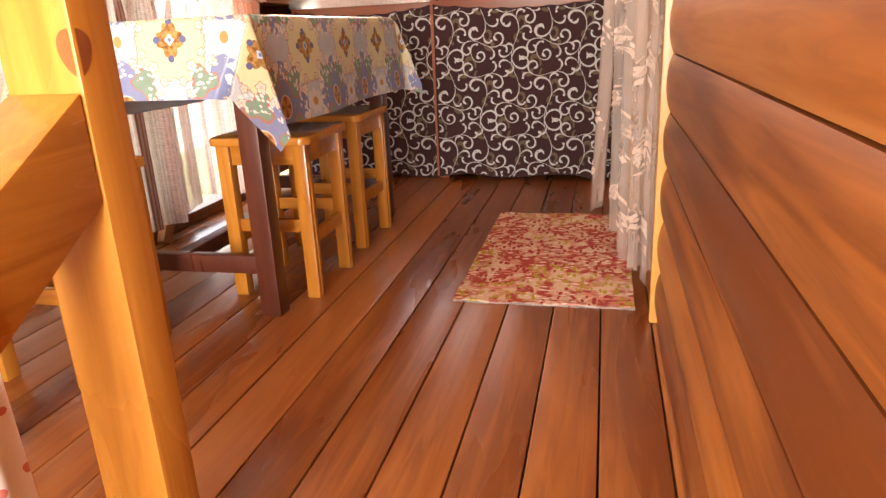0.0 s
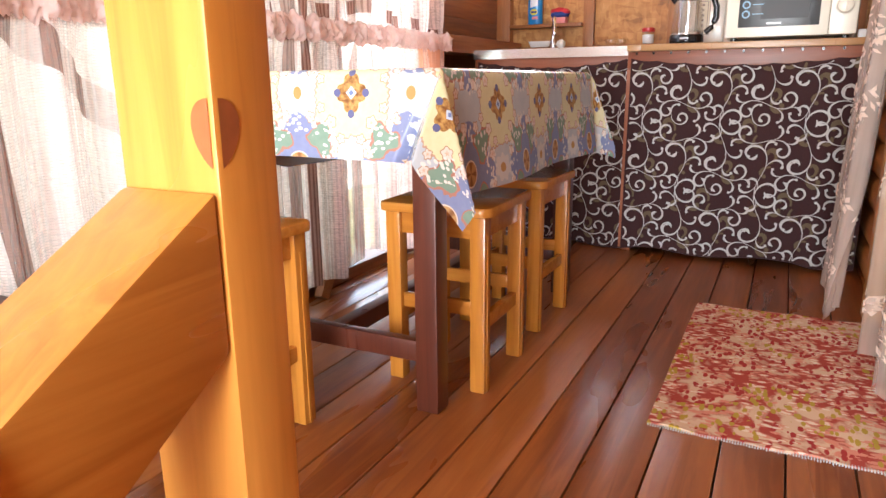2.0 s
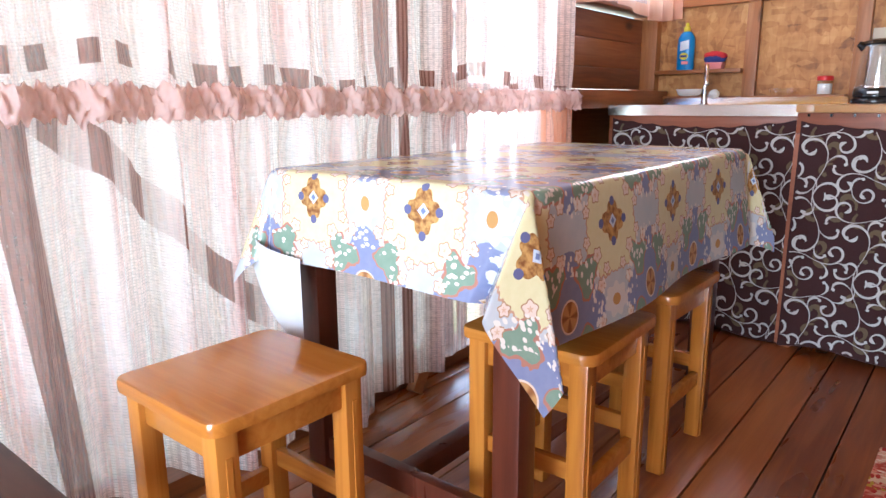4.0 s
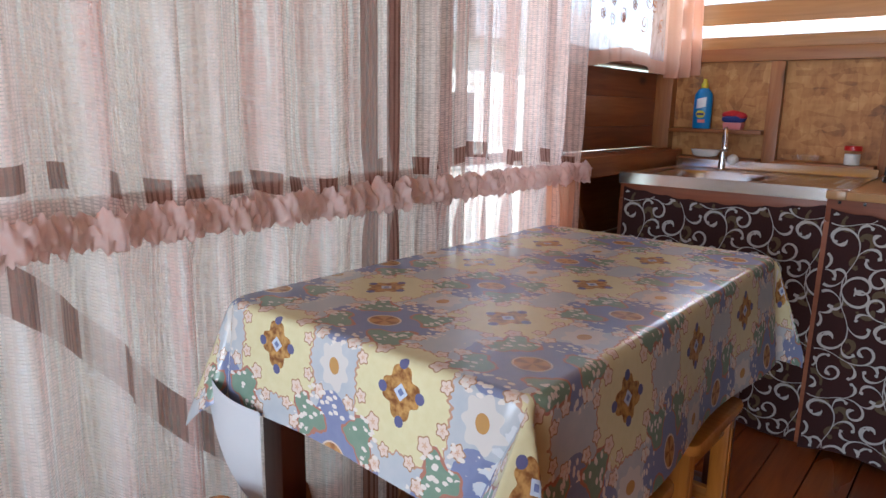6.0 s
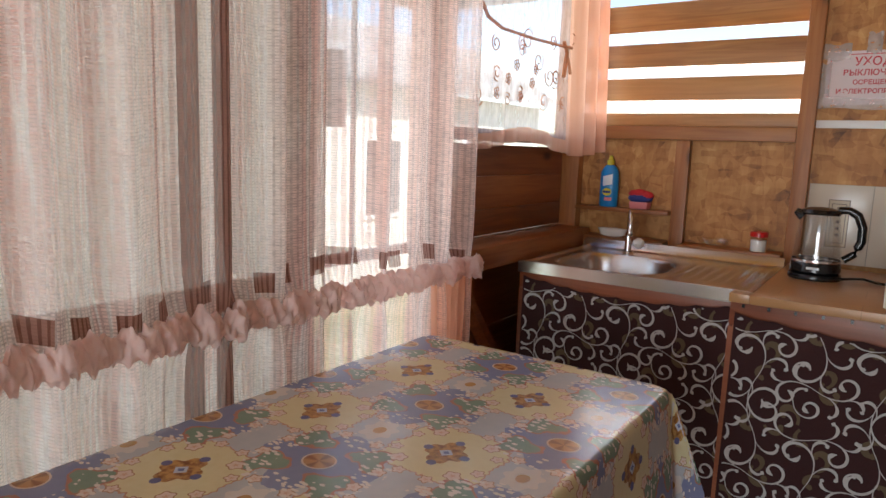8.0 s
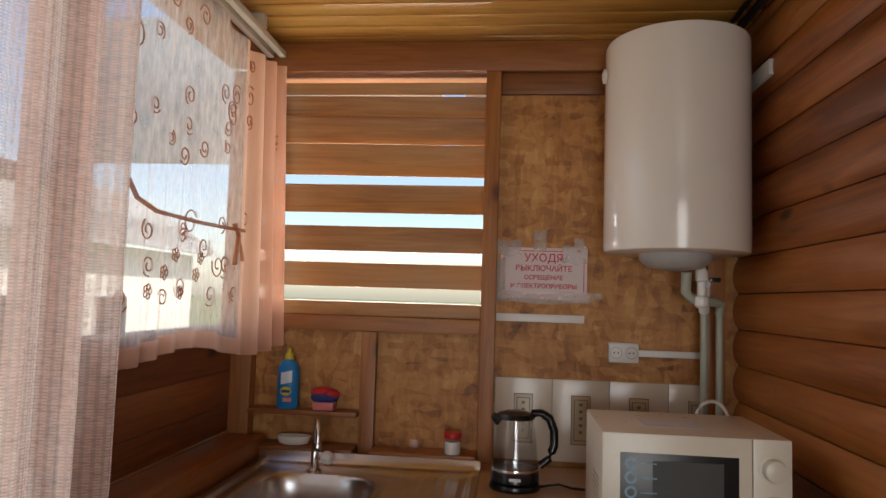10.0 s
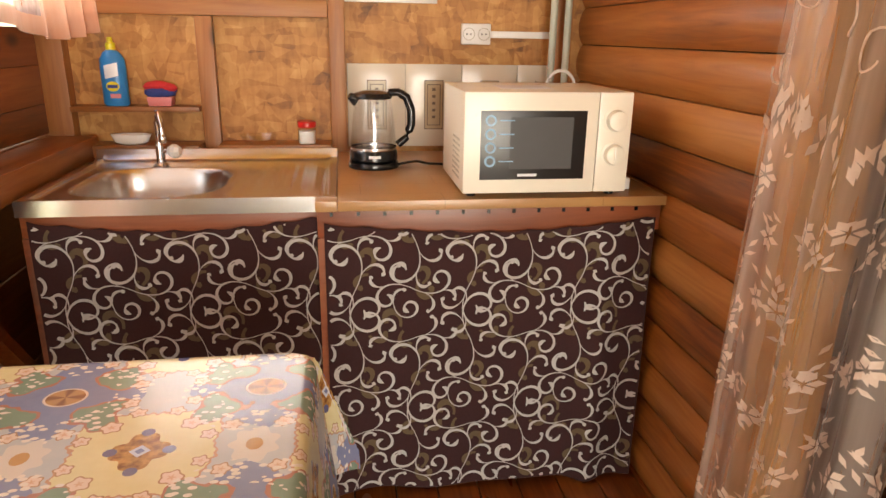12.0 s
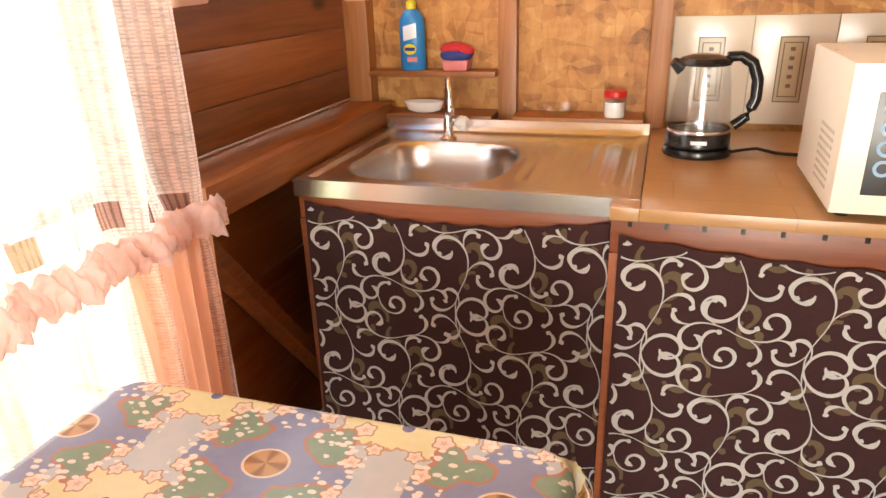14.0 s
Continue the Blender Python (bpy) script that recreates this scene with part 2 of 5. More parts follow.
def cloth_mat(name, color, see, rough=0.8, glow=0.6, rows=None):
    """Thin cloth: part open weave, part translucent thread."""
    w = Mat(name, rough, 0.0, 0.2)
    w.color(color(w) if callable(color) else color)
    base = w.b.inputs["Base Color"]
    tl = w.nt.nodes.new("ShaderNodeBsdfTranslucent")
    if base.is_linked:
        w.nt.links.new(base.links[0].from_socket, tl.inputs[0])
    else:
        tl.inputs[0].default_value = base.default_value
    tr = w.nt.nodes.new("ShaderNodeBsdfTransparent")
    m1 = w.nt.nodes.new("ShaderNodeMixShader")
    m1.inputs[0].default_value = glow
    w.nt.links.new(w.b.outputs[0], m1.inputs[1])
    w.nt.links.new(tl.outputs[0], m1.inputs[2])
    m2 = w.nt.nodes.new("ShaderNodeMixShader")
    w.put(m2.inputs[0], see(w) if callable(see) else see)
    w.nt.links.new(m1.outputs[0], m2.inputs[1])
    w.nt.links.new(tr.outputs[0], m2.inputs[2])
    w.nt.links.new(m2.outputs[0], w.nt.nodes["Material Output"].inputs[0])
    return w.m


def knit_parts(w):
    """u along the rail in metres, v upward; brown crochet bands and knit rows."""
    u, v, _ = xyz(w, w.coords(uv=True))
    jit = w.noise(w.coords((1, 1, 1), uv=True), 30, 2)
    band = (u - 2.35).abs().below(0.035)
    for c, hw in ((2.275, 0.014), (0.73, 0.04)):
        band = band.op('MAXIMUM', (u - c).abs().below(hw))
    row = (v - 0.955).abs().below(0.022)
    low = v.below(0.86)
    slant = (v - 0.86 + (u - 1.43)).abs().below(0.046) * low * u.above(1.36) * u.below(1.86)
    drop = (u - 1.42 - (v.op('SUBTRACT', 0.0) * -0.06)).abs().below(0.034) * low
    patch = (u * 13.0).op('FRACT').above(0.52)
    band = band.op('MAXIMUM', drop)
    band = band.op('MAXIMUM', row * patch)
    band = band.op('MAXIMUM', slant * (patch * 0.6 + 0.4))
    rows = (v * 165.0).op('FRACT').above(0.36)
    cols = (u * 120.0).op('FRACT').above(0.40)
    return u, v, jit, band, rows, cols


def knit_color(w):
    u, v, jit, band, rows, cols = knit_parts(w)
    big = w.noise(w.coords((2.2, 0.12, 1), uv=True), 7.5, 3)
    base = w.ramp(big, (0.36, (0.80, 0.53, 0.49)), (0.50, (0.85, 0.70, 0.66)), (0.64, (0.88, 0.82, 0.77)))
    # near-white streaks: pale threads, with the light that catches them put into the colour
    thread = w.noise(w.coords((9.0, 0.25, 1), uv=True), 9, 3)
    base = w.mix(thread.soft(0.50, 0.62), base, (0.92, 0.90, 0.88))
    # peach towards the far end: backlight through the cloth, painted into the colour
    base = w.mix(u.soft(2.40, 3.0) * 0.65, base, (0.88, 0.62, 0.50))
    return w.mix(band, base, w.mix(cols, (0.20, 0.085, 0.06), (0.36, 0.19, 0.15)))


def knit_see(w):
    u, v, jit, band, rows, cols = knit_parts(w)
    holes = (rows * cols)
    stripe = w.noise(w.coords((3.0, 0.05, 1), uv=True), 14, 2)
    lace = w.noise(w.coords((1.0, 1.6, 1), uv=True), 110, 2)
    s = (holes * -0.24 + 0.38) + (stripe - 0.5) * 0.5 + (jit - 0.5) * 0.3 + (lace - 0.5) * 0.7
    return (s * (band * -0.55 + 1.0)).op('MAXIMUM', 0.04).op('MINIMUM', 0.85)


M_KNIT = cloth_mat("knit_curtain", knit_color, knit_see, glow=0.62)
M_RUFF = cloth_mat("satin_ruffle", lambda w: w.mix(w.noise(w.coords(), 70, 4), (0.88, 0.62, 0.56), (0.95, 0.86, 0.82)), 0.14, 0.35, 0.62)
M_PEACH = cloth_mat("peach_voile", lambda w: w.mix(w.noise(w.coords((1, 6, 0.3)), 9, 3), (0.80, 0.40, 0.24), (0.88, 0.58, 0.42)), 0.14, 0.7, 0.6)
M_SHEER = cloth_mat("sheer_voile", lambda w: w.mix(w.noise(w.coords(), 9, 3), (0.90, 0.66, 0.55), (0.94, 0.82, 0.74)),
                    lambda w: (w.noise(w.coords((1, 5, 1)), 18, 3) * 0.6 + 0.30), 0.8, 0.75)
M_EMB = cloth_mat("embroidery_thread", (0.55, 0.24, 0.12), 0.25, 0.7, 0.5)
M_ORGANZA = cloth_mat("organza", lambda w: w.mix(w.noise(w.coords(), 5, 3), (0.73, 0.55, 0.46), (0.86, 0.75, 0.67)),
                      lambda w: (w.noise(w.coords((1, 7, 0.3)), 6, 3) * 0.4 + 0.44), 0.6, 0.5)
M_EMB2 = cloth_mat("cream_embroidery", lambda w: w.mix(w.noise(w.coords(), 60, 3), (0.62, 0.42, 0.32), (0.84, 0.74, 0.64)), 0.06, 0.6, 0.35)
M_FILM = cloth_mat("cream_film", lambda w: w.mix(w.noise(w.coords(), 2.5, 3), (0.69, 0.63, 0.56), (0.77, 0.72, 0.66)), 0.0, 0.5, 0.75)

# dark brown furnishing fabric and its print
w = Mat("brown_fabric", 0.85, 0, 0.15)
n = w.noise(w.coords(), 350, 3)
w.color(w.mix(n * 0.6 + w.noise(w.coords(), 6, 3) * 0.4, (0.026, 0.010, 0.010), (0.062, 0.027, 0.027))).bump(n, 0.3, 0.001)
M_BROWN = w.m
M_PRINT = plain("white_print", (0.46, 0.45, 0.43), 0.8, 0, 0.2, 60, 0.2)
M_OLIVE = plain("olive_print", (0.105, 0.072, 0.036), 0.85, 0, 0.2, 60)

# oilcloth with medallions in a lattice, in the sheet's own coordinates
w = Mat("oilcloth", 0.22, 0, 0.45)
PX, PY = 0.284, 0.300
uvv = w.coords(uv=True)
wx = (w.noise(uvv, 24, 2) - 0.5) * 0.034
u, v, _ = xyz(w, uvv)


def cell(a, period, shift):
    return ((a * (1 / period) + shift).op('FRACT') - 0.5) * period


ya, yb = cell(u, PX, 0.5), cell(v, PY, 0.5)
ba, bb = cell(u, PX, 0.0), cell(v, PY, 0.0)


def length(a, b):
    return (a * a + b * b).op('SQRT')


def petals(a, b, k, amp):
    ang = b.op('ARCTAN2', a)
    return (ang * k).op('COSINE') * amp


dy, db = length(ya, yb), length(ba, bb)
scal = w.noise(uvv, 60, 2)
# pale ground
col = w.mix(w.noise(uvv, 30, 4), (0.40, 0.46, 0.52), (0.56, 0.58, 0.58))
# scalloped yellow and blue fields
col = w.mix((dy + petals(ya, yb, 4, 0.010) + wx).below(0.098), col, w.mix(scal, (0.64, 0.59, 0.33), (0.72, 0.69, 0.44)))
col = w.mix((dy + petals(ya, yb, 4, 0.010) + petals(ya, yb, 44, 0.0016) + wx - 0.099).abs().below(0.0018), col, (0.50, 0.30, 0.20))
col = w.mix((db + petals(ba, bb, 4, -0.016) + wx).below(0.094), col, w.mix(scal, (0.19, 0.225, 0.38), (0.25, 0.285, 0.44)))
# green leaf scrolls round the blue fields
ga, gb = ba.abs() - 0.062, bb.abs() - 0.052
gr = length(ga, gb) + petals(ga, gb, 3, 0.008) + wx * 1.3
col = w.mix(gr.below(0.031), col, w.mix(scal, (0.17, 0.27, 0.20), (0.24, 0.34, 0.26)))
col = w.mix((gr - 0.033).abs().below(0.0028), col, (0.42, 0.20, 0.15))
# pink-white blossoms
for cx, cy, r in ((0.098, 0.028, 0.011), (0.034, 0.100, 0.011), (0.090, 0.090, 0.013), (0.116, 0.056, 0.010), (0.062, 0.120, 0.010)):
    fa, fb = ba.abs() - cx, bb.abs() - cy
    fl = length(fa, fb) + petals(fa, fb, 5, 0.0018)
    col = w.mix(fl.below(r), col, (0.72, 0.60, 0.52))
    col = w.mix((fl - r).abs().below(0.0012), col, (0.40, 0.25, 0.15))
    col = w.mix(fl.below(r * 0.3), col, (0.62, 0.42, 0.30))
# white sprigs
spr = w.node("ShaderNodeTexVoronoi", Vector=w.coords((1, 1.6, 1), uv=True), Scale=62.0)
col = w.mix(Nd(w.nt, spr.outputs["Distance"]).below(0.36) * (db - 0.094).abs().below(0.026), col, (0.74, 0.70, 0.64))
# gold ovals in the blue, gold diamonds in the yellow
ov = length(ba, bb * 1.15)
col = w.mix(ov.below(0.0300), col, (0.72, 0.60, 0.48))
col = w.mix(ov.below(0.0265), col, w.ramp(petals(ba, bb, 4, 0.5) + 0.5, (0.35, (0.50, 0.28, 0.11)), (0.95, (0.26, 0.12, 0.05))))
di = ya.abs() * 0.9 + yb.abs() * 0.75 + petals(ya, yb, 8, 0.004)
col = w.mix(di.below(0.037), col, w.ramp(w.noise(uvv, 75, 2), (0.36, (0.20, 0.085, 0.03)), (0.62, (0.52, 0.30, 0.10))))
tip = (length(ya, yb.abs() - 0.043)).op('MINIMUM', length(ya.abs() - 0.036, yb))
col = w.mix(tip.below(0.0085), col, (0.12, 0.13, 0.26))
col = w.mix((ya.abs() + yb.abs()).below(0.0135), col, (0.52, 0.60, 0.70))
col = w.mix((ya.abs() + yb.abs()).below(0.0065), col, (0.16, 0.20, 0.36))
# small eyes between
ea, eb = cell(u, PX, 0.0), cell(v, PY, 0.5)
ee = length(ea, eb * 0.8)
col = w.mix((ee + petals(ea, eb, 7, 0.004)).below(0.030), col, (0.64, 0.62, 0.58))
col = w.mix(ee.below(0.011), col, (0.48, 0.28, 0.10))
w.color(col).bump(w.noise(uvv, 5, 3), 0.25, 0.01)
M_OIL = w.m
M_OILBACK = plain("oilcloth_back", (0.60, 0.62, 0.64), 0.7, 0, 0.06)

# floral rug
w = Mat("floral_rug", 0.95, 0, 0.1)
vec = w.coords()
v1 = w.node("ShaderNodeTexVoronoi", Vector=w.coords((1, 2.2, 1)), Scale=31.0)
v2 = w.node("ShaderNodeTexVoronoi", Vector=w.coords((2.3, 1, 1)), Scale=29.0)
d1, d2 = Nd(w.nt, v1.outputs["Distance"]), Nd(w.nt, v2.outputs["Distance"])
big = w.noise(vec, 9, 4, 1.5)
c = w.mix(big.soft(0.44, 0.57), (0.68, 0.48, 0.33), (0.42, 0.07, 0.05))
c = w.mix(d1.below(0.44) * big.above(0.42), c, (0.66, 0.26, 0.18))
c = w.mix(d2.below(0.40) * big.below(0.56), c, (0.40, 0.045, 0.04))
c = w.mix(d1.below(0.30) * w.noise(vec, 7, 2).above(0.46), c, (0.78, 0.64, 0.50))
c = w.mix(d2.below(0.40) * w.noise(w.coords((1, 1, 1), 0), 4, 2).above(0.53), c, (0.46, 0.31, 0.05))
w.color(c).bump(w.noise(vec, 420, 2), 0.5, 0.002)
M_RUG = w.m

# white cloth with red sprigs
w = Mat("sprigged_cloth", 0.9)
vs = w.node("ShaderNodeTexVoronoi", Vector=w.coords((1, 1, 1.5)), Scale=26.0)
w.color(w.mix(Nd(w.nt, vs.outputs["Distance"]).below(0.26), (0.78, 0.74, 0.70), (0.55, 0.16, 0.12)))
M_SPRIG = w.m

# garden ground
w = Mat("dry_grass", 0.95)
w.color(w.ramp(w.noise(w.coords(), 1.4, 6), (0.3, (0.10, 0.13, 0.04)), (0.7, (0.26, 0.24, 0.12))))
M_GROUND = w.m

# ---- mesh helpers ----


def box(bm, x0, x1, y0, y1, z0, z1, bevel=0.0, m=None):
    vs = [bm.verts.new((x, y, z)) for z in (z0, z1) for y in (y0, y1) for x in (x0, x1)]
    fs = [bm.faces.new([vs[i] for i in q]) for q in ((0, 2, 3, 1), (4, 5, 7, 6), (0, 1, 5, 4), (2, 6, 7, 3), (0, 4, 6, 2), (1, 3, 7, 5))]
    if bevel:
        es = list({e for f in fs for e in f.edges})
        r = bmesh.ops.bevel(bm, geom=es, offset=bevel, segments=2, affect='EDGES', profile=0.6)
        vs = list({v for f in r["faces"] for v in f.verts} | {v for v in vs if v.is_valid})
    if m is not None:
        bmesh.ops.transform(bm, matrix=m, verts=vs)
    return vs


def lathe(bm, prof, seg=28, at=(0, 0, 0), cap=True):
    rings = []
    for r, z in prof:
        rings.append([bm.verts.new((at[0] + r * math.cos(2 * math.pi * i / seg), at[1] + r * math.sin(2 * math.pi * i / seg), at[2] + z)) for i in range(seg)])
    for a, b in zip(rings, rings[1:]):
        for i in range(seg):
            bm.faces.new((a[i], a[(i + 1) % seg], b[(i + 1) % seg], b[i]))
    if cap:
        bm.faces.new(rings[0][::-1])
        bm.faces.new(rings[-1])
    return [v for r in rings for v in r]


def tube(bm, pts, rad, seg=10):
    """A round bar along a list of points; rad is a number or a list."""
    pts = [Vector(p) for p in pts]
    rings = []
    for i, p in enumerate(pts):
        d = (pts[min(i + 1, len(pts) - 1)] - pts[max(i - 1, 0)]).normalized()
        a = d.cross(Vector((0.31, 0.22, 0.92)) if abs(d.z) < 0.9 else Vector((1, 0.1, 0))).normalized()
        b = d.cross(a)
        r = rad[i] if isinstance(rad, (list, tuple)) else rad
        rings.append([bm.verts.new(p + a * r * math.cos(2 * math.pi * k / seg) + b * r * math.sin(2 * math.pi * k / seg)) for k in range(seg)])
    for p, q in zip(rings, rings[1:]):
        for k in range(seg):
            bm.faces.new((p[k], p[(k + 1) % seg], q[(k + 1) % seg], q[k]))
    bm.faces.new(rings[0][::-1])
    bm.faces.new(rings[-1])


def sheet(bm, nu, nv, fn, uv=None):
    """A grid of (nu, nv) cells; fn(i / nu, j / nv) gives the place, uv the cloth coordinates."""
    vs = [[bm.verts.new(fn(i / nu, j / nv)) for i in range(nu + 1)] for j in range(nv + 1)]
    lay = bm.loops.layers.uv.verify() if uv else None
    for j in range(nv):
        for i in range(nu):
            f = bm.faces.new((vs[j][i], vs[j][i + 1], vs[j + 1][i + 1], vs[j + 1][i]))
            if uv:
                for lp, (a, b) in zip(f.loops, ((i, j), (i + 1, j), (i + 1, j + 1), (i, j + 1))):
                    lp[lay].uv = uv(a / nu, b / nv)


def done(bm, name, mat, smooth=None):
    bmesh.ops.recalc_face_normals(bm, faces=bm.faces)
    me = bpy.data.meshes.new(name)
    if smooth is not None:
        for f in bm.faces:
            f.smooth = True
        for e in bm.edges:
            if len(e.link_faces) == 2 and e.calc_face_angle(0) > radians(smooth):
                e.smooth = False
    bm.to_mesh(me)
    bm.free()
    me.materials.append(mat)
    return me


def part(name, bm, material, parent, label="", smooth=40):
    ob = new(name, done(bm, name, material, smooth))
    ob.parent = parent
    if label:
        tagged(ob, label)
    return ob


def solid(name, bm, material, label, category, group="", kind="", smooth=40):
    return tagged(new(name, done(bm, name, material, smooth)), label, category, group, kind)


def thing(name, label, category, group="", kind="", at=(0, 0, 0)):
    ob = new(name)
    ob.location = at
    return tagged(ob, label, category, group, kind)


def bmbox(*a, **k):
    bm = bmesh.new()
    box(bm, *a, **k)
    return bm


def bmlathe(*a, **k):
    bm = bmesh.new()
    lathe(bm, *a, **k)
    return bm


def bmtube(*a, **k):
    bm = bmesh.new()
    tube(bm, *a, **k)
    return bm


# ---- setting: measures ----
XR, XL, YB, ZC = 0.605, -1.20, 4.31, 2.40
Y0 = -0.75
DOOR0, DOOR1, DOORH = 2.02, 2.97, 2.08
EDGE = 1.02

# garden ground and neighbour
bm = bmesh.new()
sheet(bm, 24, 24, lambda a, b: ((a - 0.5) * 900 * abs(a - 0.5) * 2, (b - 0.5) * 900 * abs(b - 0.5) * 2, -1.0))
solid("ground", bm, M_GROUND, "dry grass of the yard outside", "ground", kind="structure")

nb = thing("neighbour_house", "pale plastered neighbouring house with grey roof", "house", at=(0, 0, 0))
part("wall", bmbox(-8.2, -6.2, 5.5, 14, -1.0, 2.1, bevel=0.02), M_PLASTER, nb)
bm = bmesh.new()
sheet(bm, 1, 2, lambda a, b: (-9.0 + 3.2 * b, 5.1 + 9.3 * a, 2.1 + 1.1 * (1 - abs(b * 2 - 1))))
bmesh.ops.solidify(bm, geom=bm.faces[:], thickness=0.08)
part("roof", bm, M_ROOFING, nb)
for k in range(3):
    wn = part("window", bmbox(-6.25, -6.17, 6.2 + 2.4 * k, 7.1 + 2.4 * k, 0.2, 1.4, bevel=0.01), M_PVC, nb)
    part("pane", bmbox(-6.18, -6.16, 6.28 + 2.4 * k, 7.02 + 2.4 * k, 0.28, 1.32), M_DGLASS, wn)

# ceiling boards run across the room; one mesh
bm = bmesh.new()
y = Y0
while y < YB + 0.1:
    box(bm, XL - 0.1, XR + 0.1, y, y + 0.084, ZC, ZC + 0.018, bevel=0.004)
    y += 0.094
box(bm, XL - 0.14, XR + 0.14, Y0 - 0.1, YB + 0.14, ZC + 0.010, ZC + 0.12)
solid("ceiling", bm, M_CEIL, "varnished tongue-and-groove board ceiling", "ceiling", kind="structure")

# sub-floor; the planks are laid on it further down
floor = solid("floor", bmbox(XL - 0.05, XR + 0.2, EDGE, YB, -0.16, -0.030), M_GAP, "reddish-brown varnished plank floor with dark gaps", "floor", kind="structure")
side = solid("floor_side", bmbox(XL - 0.05, -0.04, Y0, EDGE - 0.002, -0.16, -0.004), M_FLOOR, "varnished boards beside the stairwell", "floor", kind="structure")

# stairs up which one comes
st = thing("stairs", "wooden steps up to the veranda floor", "stairs", kind="structure")
for k in range(5):
    y1 = EDGE - 0.28 * k
    part("tread", bmbox(-0.035, XR - 0.01, y1 - 0.30, y1 - 0.004, -0.19 * (k + 1) - 0.035, -0.19 * (k + 1), bevel=0.006), M_FLOOR, st)
    part("riser", bmbox(-0.035, XR - 0.01, y1 - 0.022, y1 - 0.005, -0.19 * (k + 1) + 0.001, -0.19 * k - 0.034), M_FLOOR, st)
solid("stairwell_side", bmbox(-0.060, -0.041, Y0, EDGE - 0.004, -1.0, -0.162), M_FRAME_Y, "brown boards closing the stair side", "wall", kind="structure")

# east wall of half-round logs with a doorway
east = solid("wall_east", bmbox(XR + 0.03, XR + 0.15, Y0, DOOR0 - 0.1, -1.0, ZC), M_GAP, "log-board wall with a curtained doorway", "wall", kind="structure")
solid("wall_east_far", bmbox(XR + 0.03, XR + 0.08, DOOR1 + 0.06, YB + 0.14, -0.16, ZC), M_GAP, "log-board wall beside the kitchen counter", "wall", kind="structure")
solid("wall_east_head", bmbox(XR + 0.03, XR + 0.15, DOOR0 - 0.1, DOOR1 + 0.06, DOORH + 0.05, ZC), M_GAP, "log-board wall above the doorway", "wall", kind="structure")


def log_mesh(length, h=0.1245, depth=0.019):
    bm = bmesh.new()
    prof = []
    for k in range(9):
        a = math.pi * (k / 8 - 0.5)
        prof.append((-depth * math.cos(a) ** 0.7 if k not in (0, 8) else 0.0, (k / 8) * h * 0.97 + h * 0.015))
    prof = [(0.03, 0.001), *prof, (0.03, h - 0.001)]
    n = max(2, int(length / 0.5))
    rings = [[bm.verts.new((x, length * i / n, z)) for x, z in prof] for i in range(n + 1)]
    for a, b in zip(rings, rings[1:]):
        for k in range(len(prof) - 1):
            bm.faces.new((a[k], b[k], b[k + 1], a[k + 1]))
    bm.faces.new(rings[0])
    bm.faces.new(rings[-1][::-1])
    return done(bm, "log", M_LOG, 50)


def lay_logs(parent, y0, y1, z0, z1, h=0.1245, depth=0.019):
    me = log_mesh(y1 - y0, h, depth)
    z = z0
    while z < z1 - 0.02:
        o = new("log", me)
        o.parent = parent
        o.location = (XR + 0.006, y0, z)
        o.scale.z = min(1.0, (z1 - z) / h)
        z += h


# doorway: trim, jambs, dim room behind
d = thing("door_1", "open doorway with varnished pine casing", "doorway", kind="structure")
for nm, a in (("casing", (XR - 0.015, XR + 0.030, DOOR0 - 0.10, DOOR0 - 0.075, 0.001, DOORH + 0.05)),
              ("casing", (XR - 0.045, XR + 0.030, DOOR1 - 0.02, DOOR1 + 0.06, 0.001, DOORH + 0.05)),
              ("head_casing", (XR - 0.040, XR + 0.030, DOOR0 - 0.074, DOOR1 - 0.021, DOORH, DOORH + 0.075)),
              ("jamb", (XR + 0.031, XR + 0.17, DOOR0 - 0.098, DOOR0 - 0.06, 0.001, DOORH + 0.04)),
              ("jamb", (XR + 0.031, XR + 0.083, DOOR1 - 0.02, DOOR1 + 0.058, 0.001, DOORH + 0.04)),
              ("threshold", (XR + 0.010, XR + 0.17, DOOR0 - 0.058, DOOR1 - 0.022, 0.002, 0.022))):
    part(nm, bmbox(*a, bevel=0.004), M_TRIM, d)
# room shell whose wall colour carries the dimness
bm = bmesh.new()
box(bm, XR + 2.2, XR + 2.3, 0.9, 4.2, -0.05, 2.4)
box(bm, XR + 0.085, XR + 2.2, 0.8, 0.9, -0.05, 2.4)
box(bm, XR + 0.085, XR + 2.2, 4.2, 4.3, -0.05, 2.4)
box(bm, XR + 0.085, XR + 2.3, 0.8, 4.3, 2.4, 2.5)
solid("back_room_walls", bm, M_DARKROOM, "inner room through the doorway, its dimness put into the wall colour", "wall", kind="structure")
solid("back_room_floor", bmbox(XR + 0.205, XR + 2.3, 0.8, 4.3, -0.12, -0.01), M_FLOOR, "dim inner room floor", "floor", kind="structure")

